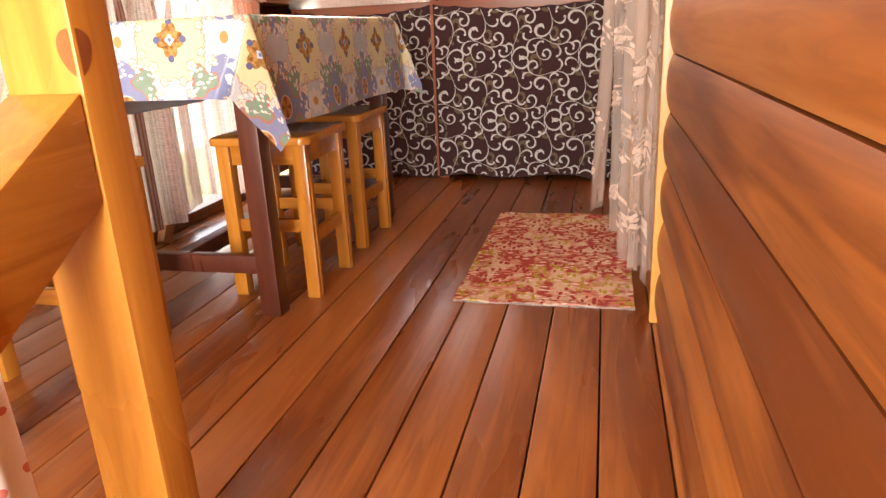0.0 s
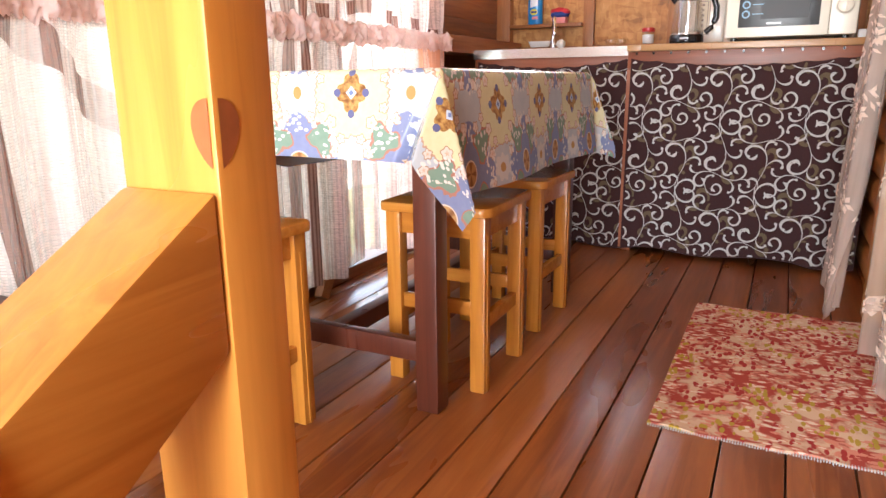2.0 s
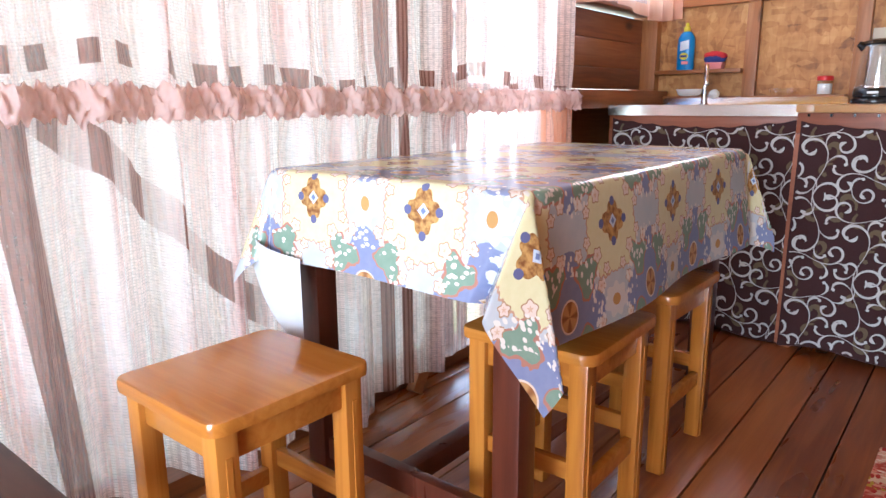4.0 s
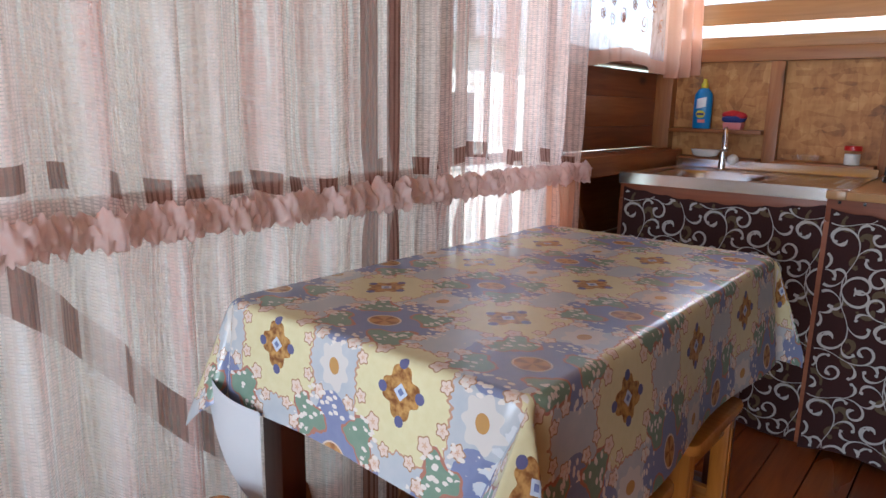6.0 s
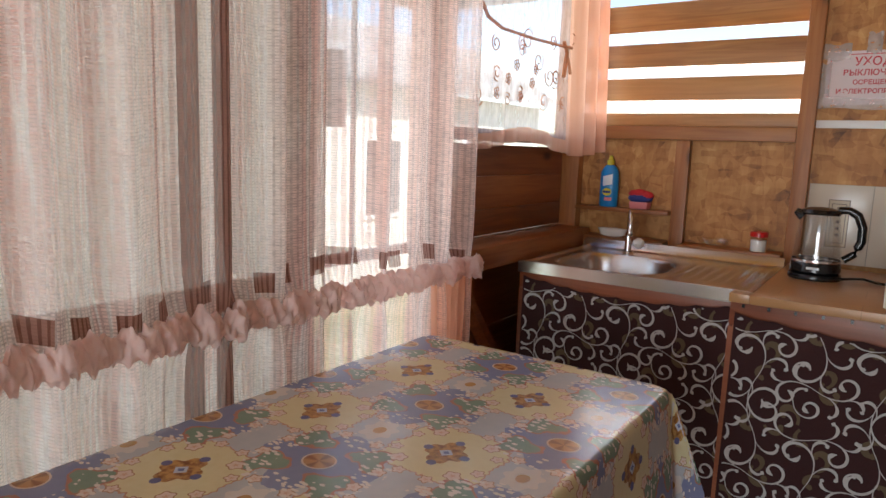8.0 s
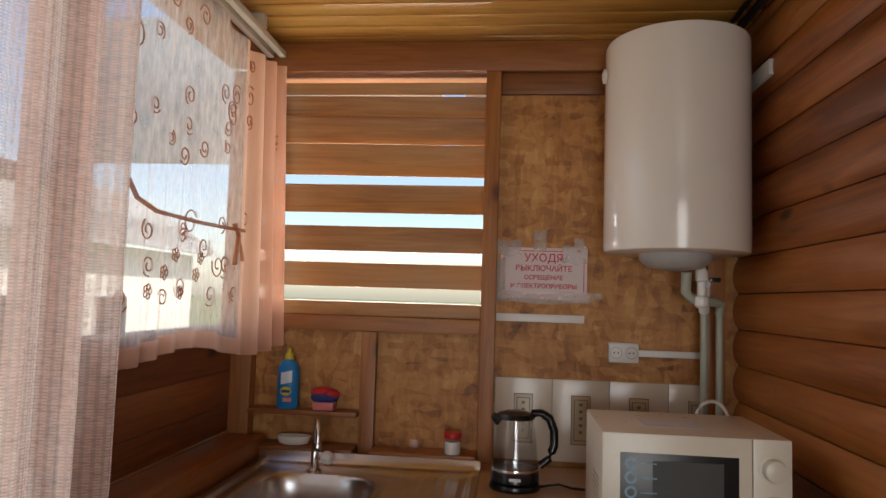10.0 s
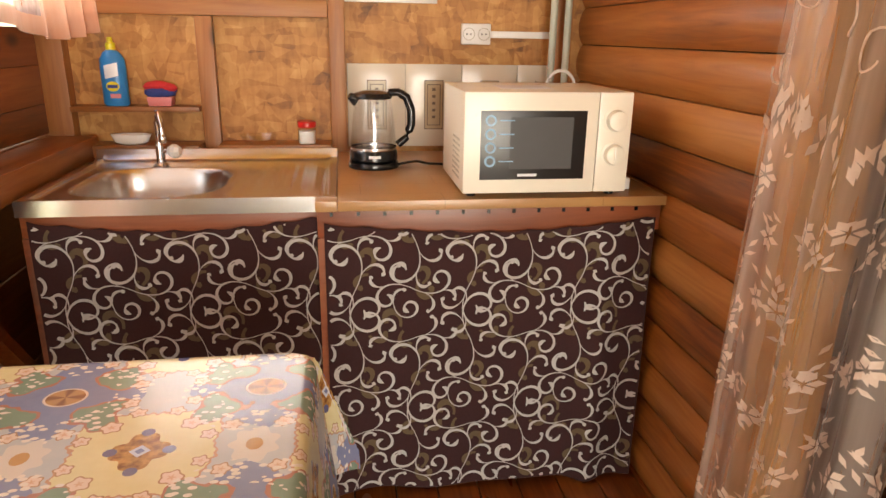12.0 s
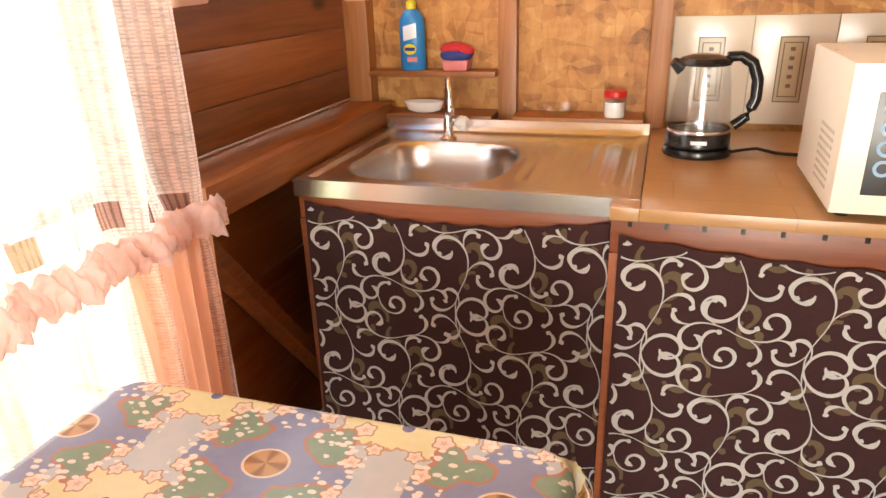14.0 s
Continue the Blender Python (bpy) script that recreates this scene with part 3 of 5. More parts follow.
# north wall: strand board, timber frame and open slats
north = thing("wall_north", "strand-board wall in a brown timber frame with open slats", "wall", kind="structure")
WX0, WX1, WZ0, WZ1 = -1.125, -0.290, 1.425, 2.280
for a in ((-1.14, -0.695, 0.0, 1.335), (-0.693, -0.265, 0.0, 1.335), (-0.263, XR + 0.03, 0.0, 2.36)):
    part("board_panel", bmbox(a[0], a[1], YB, YB + 0.02, a[2], a[3]), M_OSB, north)
for nm, a, mt in (("top_beam", (XL, XR + 0.02, YB - 0.045, YB + 0.10, 2.285, ZC - 0.002), M_FRAME_X),
                  ("cross_beam", (WX0 + 0.001, WX1 - 0.001, YB - 0.040, YB + 0.06, 1.318, 1.372), M_FRAME_X),
                  ("sill", (WX0 + 0.001, WX1 - 0.001, YB - 0.010, YB + 0.08, 1.373, 1.425), M_SLAT),
                  ("post", (-0.290, -0.236, YB - 0.045, YB + 0.08, 0.0, 2.284), M_FRAME_Z),
                  ("stud", (-0.720, -0.664, YB - 0.038, YB - 0.001, 0.0, 1.317), M_FRAME_Z),
                  ("corner_post", (-1.250, -1.126, YB - 0.055, YB + 0.08, 0.0, 2.284), M_FRAME_Z),
                  ("corner_post", (0.500, 0.560, YB - 0.030, YB - 0.001, 0.0, 2.284), M_FRAME_Z),
                  ("upper_trim", (-0.235, XR, YB - 0.020, YB - 0.001, 2.205, 2.284), M_FRAME_X)):
    part(nm, bmbox(*a, bevel=0.004), mt, north)
for z0, z1, tilt in ((1.485, 1.566, 0), (1.620, 1.705, 0), (1.767, 1.864, 0), (1.906, 2.015, 0.4), (2.030, 2.122, 0.5), (2.134, 2.205, 0.3), (2.228, 2.262, 0)):
    bm = bmbox(WX0 - 0.02, WX1 + 0.02, YB + 0.030, YB + 0.052, z0 - 0.006, z1 + 0.005, bevel=0.003)
    bmesh.ops.rotate(bm, cent=(0, YB + 0.04, z0), matrix=Matrix.Rotation(radians(tilt), 3, 'Y'), verts=bm.verts)
    if z0 > 1.75:
        bmesh.ops.rotate(bm, cent=(0, YB + 0.04, z1), matrix=Matrix.Rotation(radians(21), 3, 'X'), verts=bm.verts)
    part("slat", bm, M_SLAT, north)
for x0, x1 in ((-2.4, -0.50), (-0.40, 1.2)):
    solid("outer_eave", bmbox(x0, x1, YB + 0.40, YB + 0.43, 2.02, 2.70, bevel=0.003), M_ROOFING, "grey eave sheet outside the slats", "eave", kind="structure")

# shelf, ledge
solid("wall_shelf", bmbox(-1.124, -0.721, YB - 0.075, YB - 0.002, 1.012, 1.030, bevel=0.003), M_FRAME_X, "narrow brown wooden shelf between wall studs", "shelf", kind="structure")
for x0, x1 in ((-1.124, -0.722), (-0.662, -0.292)):
    solid("wall_ledge", bmbox(x0, x1, YB - 0.118, YB - 0.002, 0.870, 0.908, bevel=0.003), M_FRAME_X, "brown ledge behind the sink", "ledge", kind="structure")

# west side: frame, boards under the window, translucent film
west = thing("wall_west", "veranda side of brown boards and posts", "wall", kind="structure")
z = 0.02
for h, gap in ((0.28, 0.004), (0.29, 0.004), (0.352, 0.0045), (0.095, 0.0008), (0.122, 0.0008), (0.115, 0.0012)):
    part("side_board", bmbox(XL - 0.028, XL - 0.002, 3.285, 4.255, z, z + h - gap, bevel=0.003), M_FRAME_Y, west)
    z += h
for nm, a in (("sill_rail", (XL, -1.055, 3.29, 4.252, 0.860, 0.935)),
              ("window_sill", (XL - 0.05, -1.13, 3.285, 4.252, 1.285, 1.325)),
              ("top_plate", (XL - 0.06, -1.12, Y0, 4.252, 2.29, ZC - 0.002)),
              ("bottom_plate", (XL - 0.06, -1.14, EDGE, 3.16, 0.002, 0.05))):
    part(nm, bmbox(*a, bevel=0.004), M_FRAME_Y, west)
for y in (-0.70, 1.05, 2.64, 3.21):
    part("post", bmbox(XL - 0.05, XL + 0.03, y, y + 0.07, 0.051, 2.288, bevel=0.004), M_FRAME_Z, west)
part("mid_rail", bmbox(XL - 0.04, XL + 0.02, 1.121, 2.639, 0.87, 0.925, bevel=0.004), M_FRAME_Y, west)
part("mid_rail", bmbox(XL - 0.03, XL + 0.00, 2.711, 3.209, 0.925, 0.955, bevel=0.003), M_FRAME_Y, west)
part("mid_rail", bmbox(XL - 0.03, XL + 0.00, 2.711, 3.209, 1.66, 1.70, bevel=0.003), M_FRAME_Y, west)
part("lath", bmbox(XL - 0.03, XL + 0.00, 2.80, 2.85, 1.30, 1.50, bevel=0.002), M_FRAME_Z, west)
bm = bmesh.new()
tube(bm, [(-1.13, 3.28, 0.86), (-1.10, 3.86, 0.10)], 0.035, 6)
part("brace", bm, M_FRAME_Y, west)
bm = bmesh.new()
tube(bm, [(-1.13, 2.02, 0.28), (-1.10, 2.22, 0.0)], 0.028, 5)
tube(bm, [(-1.13, 2.62, 0.28), (-1.10, 2.42, 0.0)], 0.028, 5)
part("foot_brace", bm, M_FRAME_Y, west)
film = solid("window_film", bmbox(XL - 0.062, XL - 0.058, Y0, 2.66, 0.06, 2.29), M_FILM, "cream translucent film closing the veranda side", "window film", kind="structure")

# unseen south wall, added; its stair opening is sized to let light in
bm = bmesh.new()
box(bm, XL - 0.05, -0.50, Y0 - 0.10, Y0, -1.0, ZC)
box(bm, -0.50, XR + 0.15, Y0 - 0.10, Y0, 1.95, ZC)
solid("wall_south", bm, M_FRAME_Y, "unseen added board wall behind with the stair opening", "wall", kind="structure")

# ---- stair post and handrail ----
rl = thing("stair_railing", "thick varnished pine newel post with sloping handrail", "railing")
bm = bmbox(-0.133, -0.040, 0.945, 1.004, -0.004, 1.25, bevel=0.004)
newel = part("newel_post", bm, M_PINE, rl)
slope = math.tan(radians(31.5))
bm = bmesh.new()
box(bm, -0.131, -0.042, -0.35, 0.943, 0.545, 0.660, bevel=0.004)
for v in bm.verts:
    v.co.z -= (0.943 - v.co.y) * slope
part("handrail", bm, M_PINE_Y, rl)
part("lower_post", bmbox(-0.132, -0.041, -0.44, -0.352, -1.0, 0.05, bevel=0.004), M_PINE, rl)
M_KNOT = plain("pine_knot", (0.27, 0.078, 0.024), 0.28, 0, 0.3, 60)


def half_knot(side):
    """Half of a heart-shaped knot that wraps the arris of the post."""
    bm = bmesh.new()
    c = bm.verts.new((0, 0, 0.0))
    ring = [bm.verts.new((math.sin(math.pi * k / 16) * (0.020 - 0.008 * k / 16), 0, 0.017 * math.cos(math.pi * k / 16) - 0.012 * (k / 16) ** 2)) for k in range(17)]
    for p, q in zip(ring, ring[1:]):
        bm.faces.new((c, p, q))
    for v in bm.verts:
        d, z = v.co.x, v.co.z + 0.704
        v.co = (-0.0440 - d, 0.9442, z) if side else (-0.0392, 0.9490 + d * 1.1, z)
    part("knot", bm, M_KNOT, rl, "dark reddish knot")


half_knot(0)
half_knot(1)

# ---- long knit curtain on the veranda side ----
CY0, CY1, CZ0, CZ1 = 0.10, 3.265, 0.07, 2.325


def fold(y, amp=1.0):
    return 0.031 * amp * (math.sin(y * 47 + 1.3 * math.sin(y * 7)) + 0.5 * math.sin(y * 91 + 2))


def hem(y):
    return CZ0 + 0.035 * math.sin(y * 5.3) + 0.02 * math.sin(y * 17)


def knit(a, b):
    y = CY0 + (CY1 - CY0) * a
    lo = hem(y)
    z = lo + (CZ1 - lo) * b
    pinch = math.exp(-((z - 0.89) / 0.07) ** 2)
    return (-1.065 + fold(y, 1.0 - 0.6 * pinch) + 0.012 * pinch, y, z)


cur = thing("knit_curtain", "long cream and pink knitted sheer curtain with brown crochet bands", "curtain")
bm = bmesh.new()
sheet(bm, 420, 46, knit, lambda a, b: (CY0 + (CY1 - CY0) * a, CZ0 + (CZ1 - CZ0) * b))
part("panel", bm, M_KNIT, cur, smooth=80)
bm = bmesh.new()


def ruff(a, b):
    y = CY0 + (CY1 - CY0 + 0.02) * a
    t = b * 2 * math.pi
    r = 0.026 + 0.006 * math.sin(y * 210 + 3 * math.sin(t)) + 0.017 * noise.noise((y * 105, math.cos(t) * 2.2, math.sin(t) * 2.2)) + 0.010 * noise.noise((y * 27, 0, 3))
    return (-1.030 + fold(y, 0.4) + r * 0.75 * math.cos(t), y, 0.893 + 0.006 * noise.noise((y * 25, 1, 1)) + r * (1.10 + 0.2 * noise.noise((y * 21, 5, 0))) * math.sin(t))


sheet(bm, 1500, 16, ruff)
bmesh.ops.remove_doubles(bm, verts=bm.verts, dist=0.0004)
part("ruffle_band", bm, M_RUFF, cur, "gathered pink satin ruffle", smooth=80)
part("drape", (lambda b: (sheet(b, 60, 20, lambda a, c: (-1.045 + 0.014 * math.sin(a * 34), 3.05 + 0.215 * a + 0.10 * (1 - c) * (0.5 - a), 0.075 + 0.82 * c)), b)[1])(bmesh.new()), M_PEACH, cur, smooth=80)

sc = thing("short_curtain", "short peach voile window curtain with embroidered scrolls", "curtain")


def shortc(a, b):
    y = 3.28 + 0.97 * a
    return (-1.085 + 0.075 * a * a * (1 - 0.55 * b) + (0.010 + 0.018 * max(0, a - 0.55) / 0.45) * math.sin(y * 60 + 2 * math.sin(9 * y)), y, 1.275 + 0.02 * math.sin(y * 9) - 0.02 * a + (2.30 - 1.275) * b)


bm = bmesh.new()
sheet(bm, 120, 16, lambda a, b: shortc(a * 0.66, b))
part("sheer_panel", bm, M_SHEER, sc, smooth=80)
bm = bmesh.new()
sheet(bm, 110, 16, lambda a, b: shortc(0.655 + a * 0.345, b))
part("peach_panel", bm, M_PEACH, sc, "folded peach edge panel", smooth=80)
bm = bmesh.new()
sheet(bm, 120, 2, lambda a, b: (shortc(a * 0.66, 0)[0] + 0.002, 3.28 + 0.97 * 0.66 * a, shortc(a * 0.66, 0)[2] + 0.05 * b))
part("hem", bm, M_PEACH, sc, smooth=80)


def spiral(turns, r0, r1, n=26, ph=0.0, sgn=1):
    return [((r0 + (r1 - r0) * i / n) * math.cos(ph + sgn * 2 * math.pi * turns * i / n), (r0 + (r1 - r0) * i / n) * math.sin(ph + sgn * 2 * math.pi * turns * i / n)) for i in range(n + 1)]


rnd = random.Random(5)
bm = bmesh.new()
for k in range(44):
    cy, cz = rnd.uniform(3.3, 4.2), rnd.uniform(1.38, 2.24)
    a = (cy - 3.28) / 0.97
    x = shortc(a, 0.5)[0] + 0.006
    s = rnd.choice((-1, 1))
    tube(bm, [(x, cy + p, cz + q) for p, q in spiral(1.4, rnd.uniform(0.022, 0.04), 0.008, 20, rnd.uniform(0, 6), s)], 0.0022, 5)
for k in range(6):
    cy, cz = 3.45 + 0.05 * k, 1.44 + 0.05 * (k % 3)
    x = shortc((cy - 3.28) / 0.97, 0.1)[0] + 0.007
    for j in range(5):
        tube(bm, [(x, cy + 0.012 * math.cos(j * 1.256) + p, cz + 0.012 * math.sin(j * 1.256) + q) for p, q in spiral(1, 0.008, 0.007, 8)], 0.002, 4)
tagged(part("embroidery", bm, M_EMB, sc, "rust-coloured scroll embroidery"), kind="stuff")
bm = bmesh.new()
tube(bm, [(-1.068, 3.31, 1.70), (-1.066, 3.345, 1.662), (-1.062, 3.43, 1.640), (-1.050, 3.64, 1.636), (-1.030, 3.90, 1.640)], 0.0060, 6)
tube(bm, [(-1.036, 3.84, 1.655), (-1.032, 3.865, 1.62), (-1.032, 3.846, 1.53)], 0.008, 6)
tube(bm, [(-1.034, 3.86, 1.63), (-1.032, 3.885, 1.585), (-1.030, 3.90, 1.545)], 0.006, 6)
part("tie_ribbon", bm, M_EMB, sc, "rust-coloured tie ribbon")

tr = thing("curtain_track", "double pale curtain track under the ceiling", "curtain rail")
for x in (-1.10, -1.055):
    part("track", bmbox(x - 0.012, x + 0.012, 0.05, 4.24, 2.328, 2.352, bevel=0.004), M_RAIL, tr)
for y in (0.5, 1.7, 2.9, 4.0):
    part("bracket", bmbox(-1.116, -1.040, y, y + 0.03, 2.353, ZC - 0.001, bevel=0.002), M_RAIL, tr)

# ---- doorway lace curtain ----
lc = thing("lace_curtain", "sheer organza door curtain with cream floral embroidery", "curtain")


def lace(a, b, half):
    z = 0.075 + 0.03 * math.sin(a * 9) + (2.06 - 0.075) * b
    y0, y1 = ((1.950, 2.40), (2.44, 3.03))[half]
    y = y0 + (y1 - y0) * a
    if half:
        y = 3.03 - (3.03 - y) * (0.62 + 0.38 * b) - 0.02 * (1 - b)
    out = 0.09 * (1 - b) if half else 0.075 * a - 0.046
    return (XR - 0.062 - out + 0.016 * math.sin(y * 44 + half) + 0.008 * math.sin(y * 97), y, z)


for half in (0, 1):
    bm = bmesh.new()
    sheet(bm, 90, 30, lambda a, b: lace(a, b, half))
    part("panel", bm, M_ORGANZA, lc, smooth=80)
    bm = bmesh.new()
    r2 = random.Random(11 + half)

    def emb_leaf(a, b, ang, ln, wd):
        pts = []
        hh = 0.5 * (1 if half else 0.38)
        for s in (-1, 0, 1):
            for c in ((0.0, ) if s else (-0.5, 0.5)):
                du, dv = (math.cos(ang) * s * ln / 2 - math.sin(ang) * c * wd, math.sin(ang) * s * ln / 2 + math.cos(ang) * c * wd)
                p = Vector(lace(min(1, max(0, a + du / hh)), min(1, max(0, b + dv / 2.0)), half))
                pts.append(p - Vector((0.003, 0, 0)))
        vs = [bm.verts.new(p) for p in (pts[0], pts[1], pts[3], pts[2])]
        bm.faces.new(vs)
    for row in (0.07, 0.17, 0.27, 0.36, 0.45):
        for k in range(11 if half else 8):
            ca, cb = (k + r2.uniform(0.2, 0.8)) / (11 if half else 8), row + r2.uniform(-0.03, 0.03)
            for j in range(6):
                an = j * 1.047 + r2.uniform(-0.2, 0.2)
                emb_leaf(ca + 0.013 * math.cos(an) / (0.5 if half else 0.37), cb + 0.0068 * math.sin(an), an, 0.021, 0.013)
            for j in range(5):
                emb_leaf(ca + r2.uniform(-0.1, 0.1), cb + r2.uniform(-0.03, 0.03), r2.uniform(0, 6), 0.024, 0.008)
    for k in range(130):
        emb_leaf(r2.random(), 0.535 + 0.012 * math.sin(k) + r2.uniform(-0.012, 0.008), 1.57 + r2.uniform(-0.4, 0.4), 0.034, 0.009)
    for k in range(26):
        ca, cb = r2.random(), r2.uniform(0.57, 0.96)
        ph, sg = r2.uniform(0, 6), r2.choice((-1, 1))
        pts = []
        for p, q in spiral(0.8, 0.045, 0.012, 14, ph, sg):
            v = Vector(lace(min(1, max(0, ca + p / (0.57 if half else 0.37))), min(1, cb + q / 2), half))
            pts.append(v - Vector((0.003, 0, 0)))
        tube(bm, pts, 0.0022, 4)
    tagged(part("embroidery", bm, M_EMB2, lc, "cream floral embroidery"), kind="stuff")
rod = thing("curtain_rod", "thin wooden curtain rod over the doorway", "curtain rail")
part("rod", bmtube([(XR - 0.06, 1.93, 2.075), (XR - 0.06, 3.05, 2.075)], 0.009, 10), M_TRIM, rod)
for y in (1.96, 3.01):
    part("bracket", bmbox(XR - 0.066, XR - 0.041, y - 0.012, y + 0.012, 2.066, 2.084), M_TRIM, rod)

# ---- table, H-stretcher, oilcloth ----
TX0, TX1, TY0, TY1, TZ = -0.955, -0.318, 1.818, 2.925, 0.757
tb = thing("dining_table", "dark mahogany-stained wooden dining table", "table", at=(0, 0, 0))
part("tabletop", bmbox(TX0 + 0.006, TX1 - 0.006, TY0 + 0.006, TY1 - 0.006, TZ - 0.030, TZ - 0.002, bevel=0.006), M_TABLE, tb)
lx = (-0.905, -0.402)
for x in lx:
    for yy in (1.872, 2.855):
        part("leg", bmbox(x, x + 0.055, yy - 0.03, yy + 0.025, 0.0, TZ - 0.031, bevel=0.004), M_TABLE, tb)
for yy in (1.866, 2.850):
    part("apron", bmbox(lx[0] + 0.056, lx[1] - 0.001, yy - 0.010, yy + 0.010, TZ - 0.105, TZ - 0.032, bevel=0.002), M_TABLE, tb)
    part("stretcher", bmbox(lx[0] + 0.056, lx[1] - 0.001, yy - 0.014, yy + 0.014, 0.115, 0.165, bevel=0.004), M_TABLE, tb)
for x in lx:
    part("apron", bmbox(x + 0.018, x + 0.038, 1.900, 2.823, TZ - 0.105, TZ - 0.032, bevel=0.002), M_TABLE, tb)
part("long_stretcher", bmbox(-0.66, -0.62, 1.881, 2.835, 0.118, 0.162, bevel=0.004), M_TABLE, tb)

oc = thing("tablecloth", "glossy oilcloth with yellow and blue medallions on the table", "tablecloth")
DF, DR, DL, DB = 0.190, 0.265, 0.155, 0.165


# the two room-side corners hang as folded flaps: directions by the angle round the corner
FRONT_FLAP = [(-25, (-0.42, 0.0, -0.906)), (25, (-0.02, -0.56, -0.80)), (65, (0.36, -0.26, -0.90)), (90, (0.0, 0.0, -1.0))]
BACK_FLAP = [(0, (0.0, 0.0, -1.0)), (28, (0.12, 0.18, -0.97)), (52, (0.27, 0.26, -0.92)), (90, (0.0, 0.0, -1.0))]


def flap_dir(table, ang):
    for (a0, d0), (a1, d1) in zip(table, table[1:]):
        if ang <= a1:
            t = min(1.0, max(0.0, (ang - a0) / (a1 - a0)))
            return Vector(d0).lerp(Vector(d1), t * 0.5 + 0.5 * t * t * (3 - 2 * t)).normalized()
    return Vector(table[-1][1])


def drape(u, v):
    if v < TY0 and u > TX1 - 0.10:
        ang = math.degrees(math.atan2(u - TX1, TY0 - v))
        if ang > -25:
            d = math.hypot(u - TX1, TY0 - v)
            p = Vector((TX1 - 0.006, TY0 + 0.006, TZ + 0.001)) + flap_dir(FRONT_FLAP, ang) * d
            return (p.x + 0.012 * min(1, d / 0.02), p.y - 0.012 * min(1, d / 0.02), p.z)
    if v > TY1 and u > TX1:
        d = math.hypot(u - TX1, v - TY1)
        p = Vector((TX1 - 0.006, TY1 - 0.006, TZ + 0.001)) + flap_dir(BACK_FLAP, math.degrees(math.atan2(u - TX1, v - TY1))) * d
        return (p.x + 0.012 * min(1, d / 0.02), p.y + 0.012 * min(1, d / 0.02), p.z)
    bx, by = min(max(u, TX0), TX1), min(max(v, TY0), TY1)
    ex, ey = u - bx, v - by
    d = math.hypot(ex, ey)
    cr = 0.035
    z = TZ + 0.001
    px, py = bx, by
    # the four table corners are rounded
    cx, cy = min(max(bx, TX0 + cr), TX1 - cr), min(max(by, TY0 + cr), TY1 - cr)
    q = math.hypot(bx - cx, by - cy)
    if q > cr:
        px, py = cx + (bx - cx) * cr / q, cy + (by - cy) * cr / q
    if d > 1e-6:
        dx, dy = ex / d, ey / d
        corner = min(abs(dx), abs(dy)) * 1.41
        wave = 0.010 * math.sin(v * 9 + 1) * abs(dx) + 0.008 * math.sin(u * 11) * abs(dy)
        r = 0.010 * (1 - math.exp(-d / 0.008)) + d * (0.075 + 0.33 * corner) + wave * d / 0.2
        drop = d * (1 + 0.02 * corner)
        px += dx * r
        py += dy * r
        z -= max(0.0, drop - 0.006 * (1 - math.exp(-d / 0.01)))
    return (px, py, z)


U1, V0, V1 = TX1 + DR, TY0 - DF, TY1 + DB


def left_hem(v):
    t = min(1.0, max(0.0, (v - TY0 - 0.06) / 0.30))
    return TX0 - DL - 0.115 * t * t * (3 - 2 * t)


def spread(a, b, inset=0.0):
    v = V0 + inset + (V1 - V0 - 2 * inset) * b
    u0 = left_hem(v) + inset
    return u0 + (U1 - inset - u0) * a, v


bm = bmesh.new()
sheet(bm, 130, 160, lambda a, b: drape(*spread(a, b)),
      lambda a, b: (spread(a, b)[0] + 0.519 + PX * 8, spread(a, b)[1] - 2.065 + PY * 8))
top = part("cloth", bm, M_OIL, oc, smooth=80)
bm = bmesh.new()
sheet(bm, 80, 100, lambda a, b: Vector(drape(*spread(a, b, 0.004))) - Vector((0, 0, 0.0008)))
bm.normal_update()
for v in bm.verts:
    v.co -= v.normal * 0.0018
bmesh.ops.delete(bm, geom=[f for f in bm.faces if f.calc_center_median().z > TZ - 0.012], context='FACES')
part("backing", bm, M_OILBACK, oc, "pale fabric backing of the oilcloth", smooth=80)
bm = bmesh.new()
sheet(bm, 14, 14, lambda a, b: (TX0 - 0.035 + 0.16 * a, TY0 - 0.030 - 0.02 * math.sin(a * 3), TZ - 0.14 - 0.03 * a - 0.20 * b * (0.35 + 0.65 * a)))
part("turned_corner", bm, M_OILBACK, oc, "pale turned-under corner", smooth=80)

# ---- stools ----


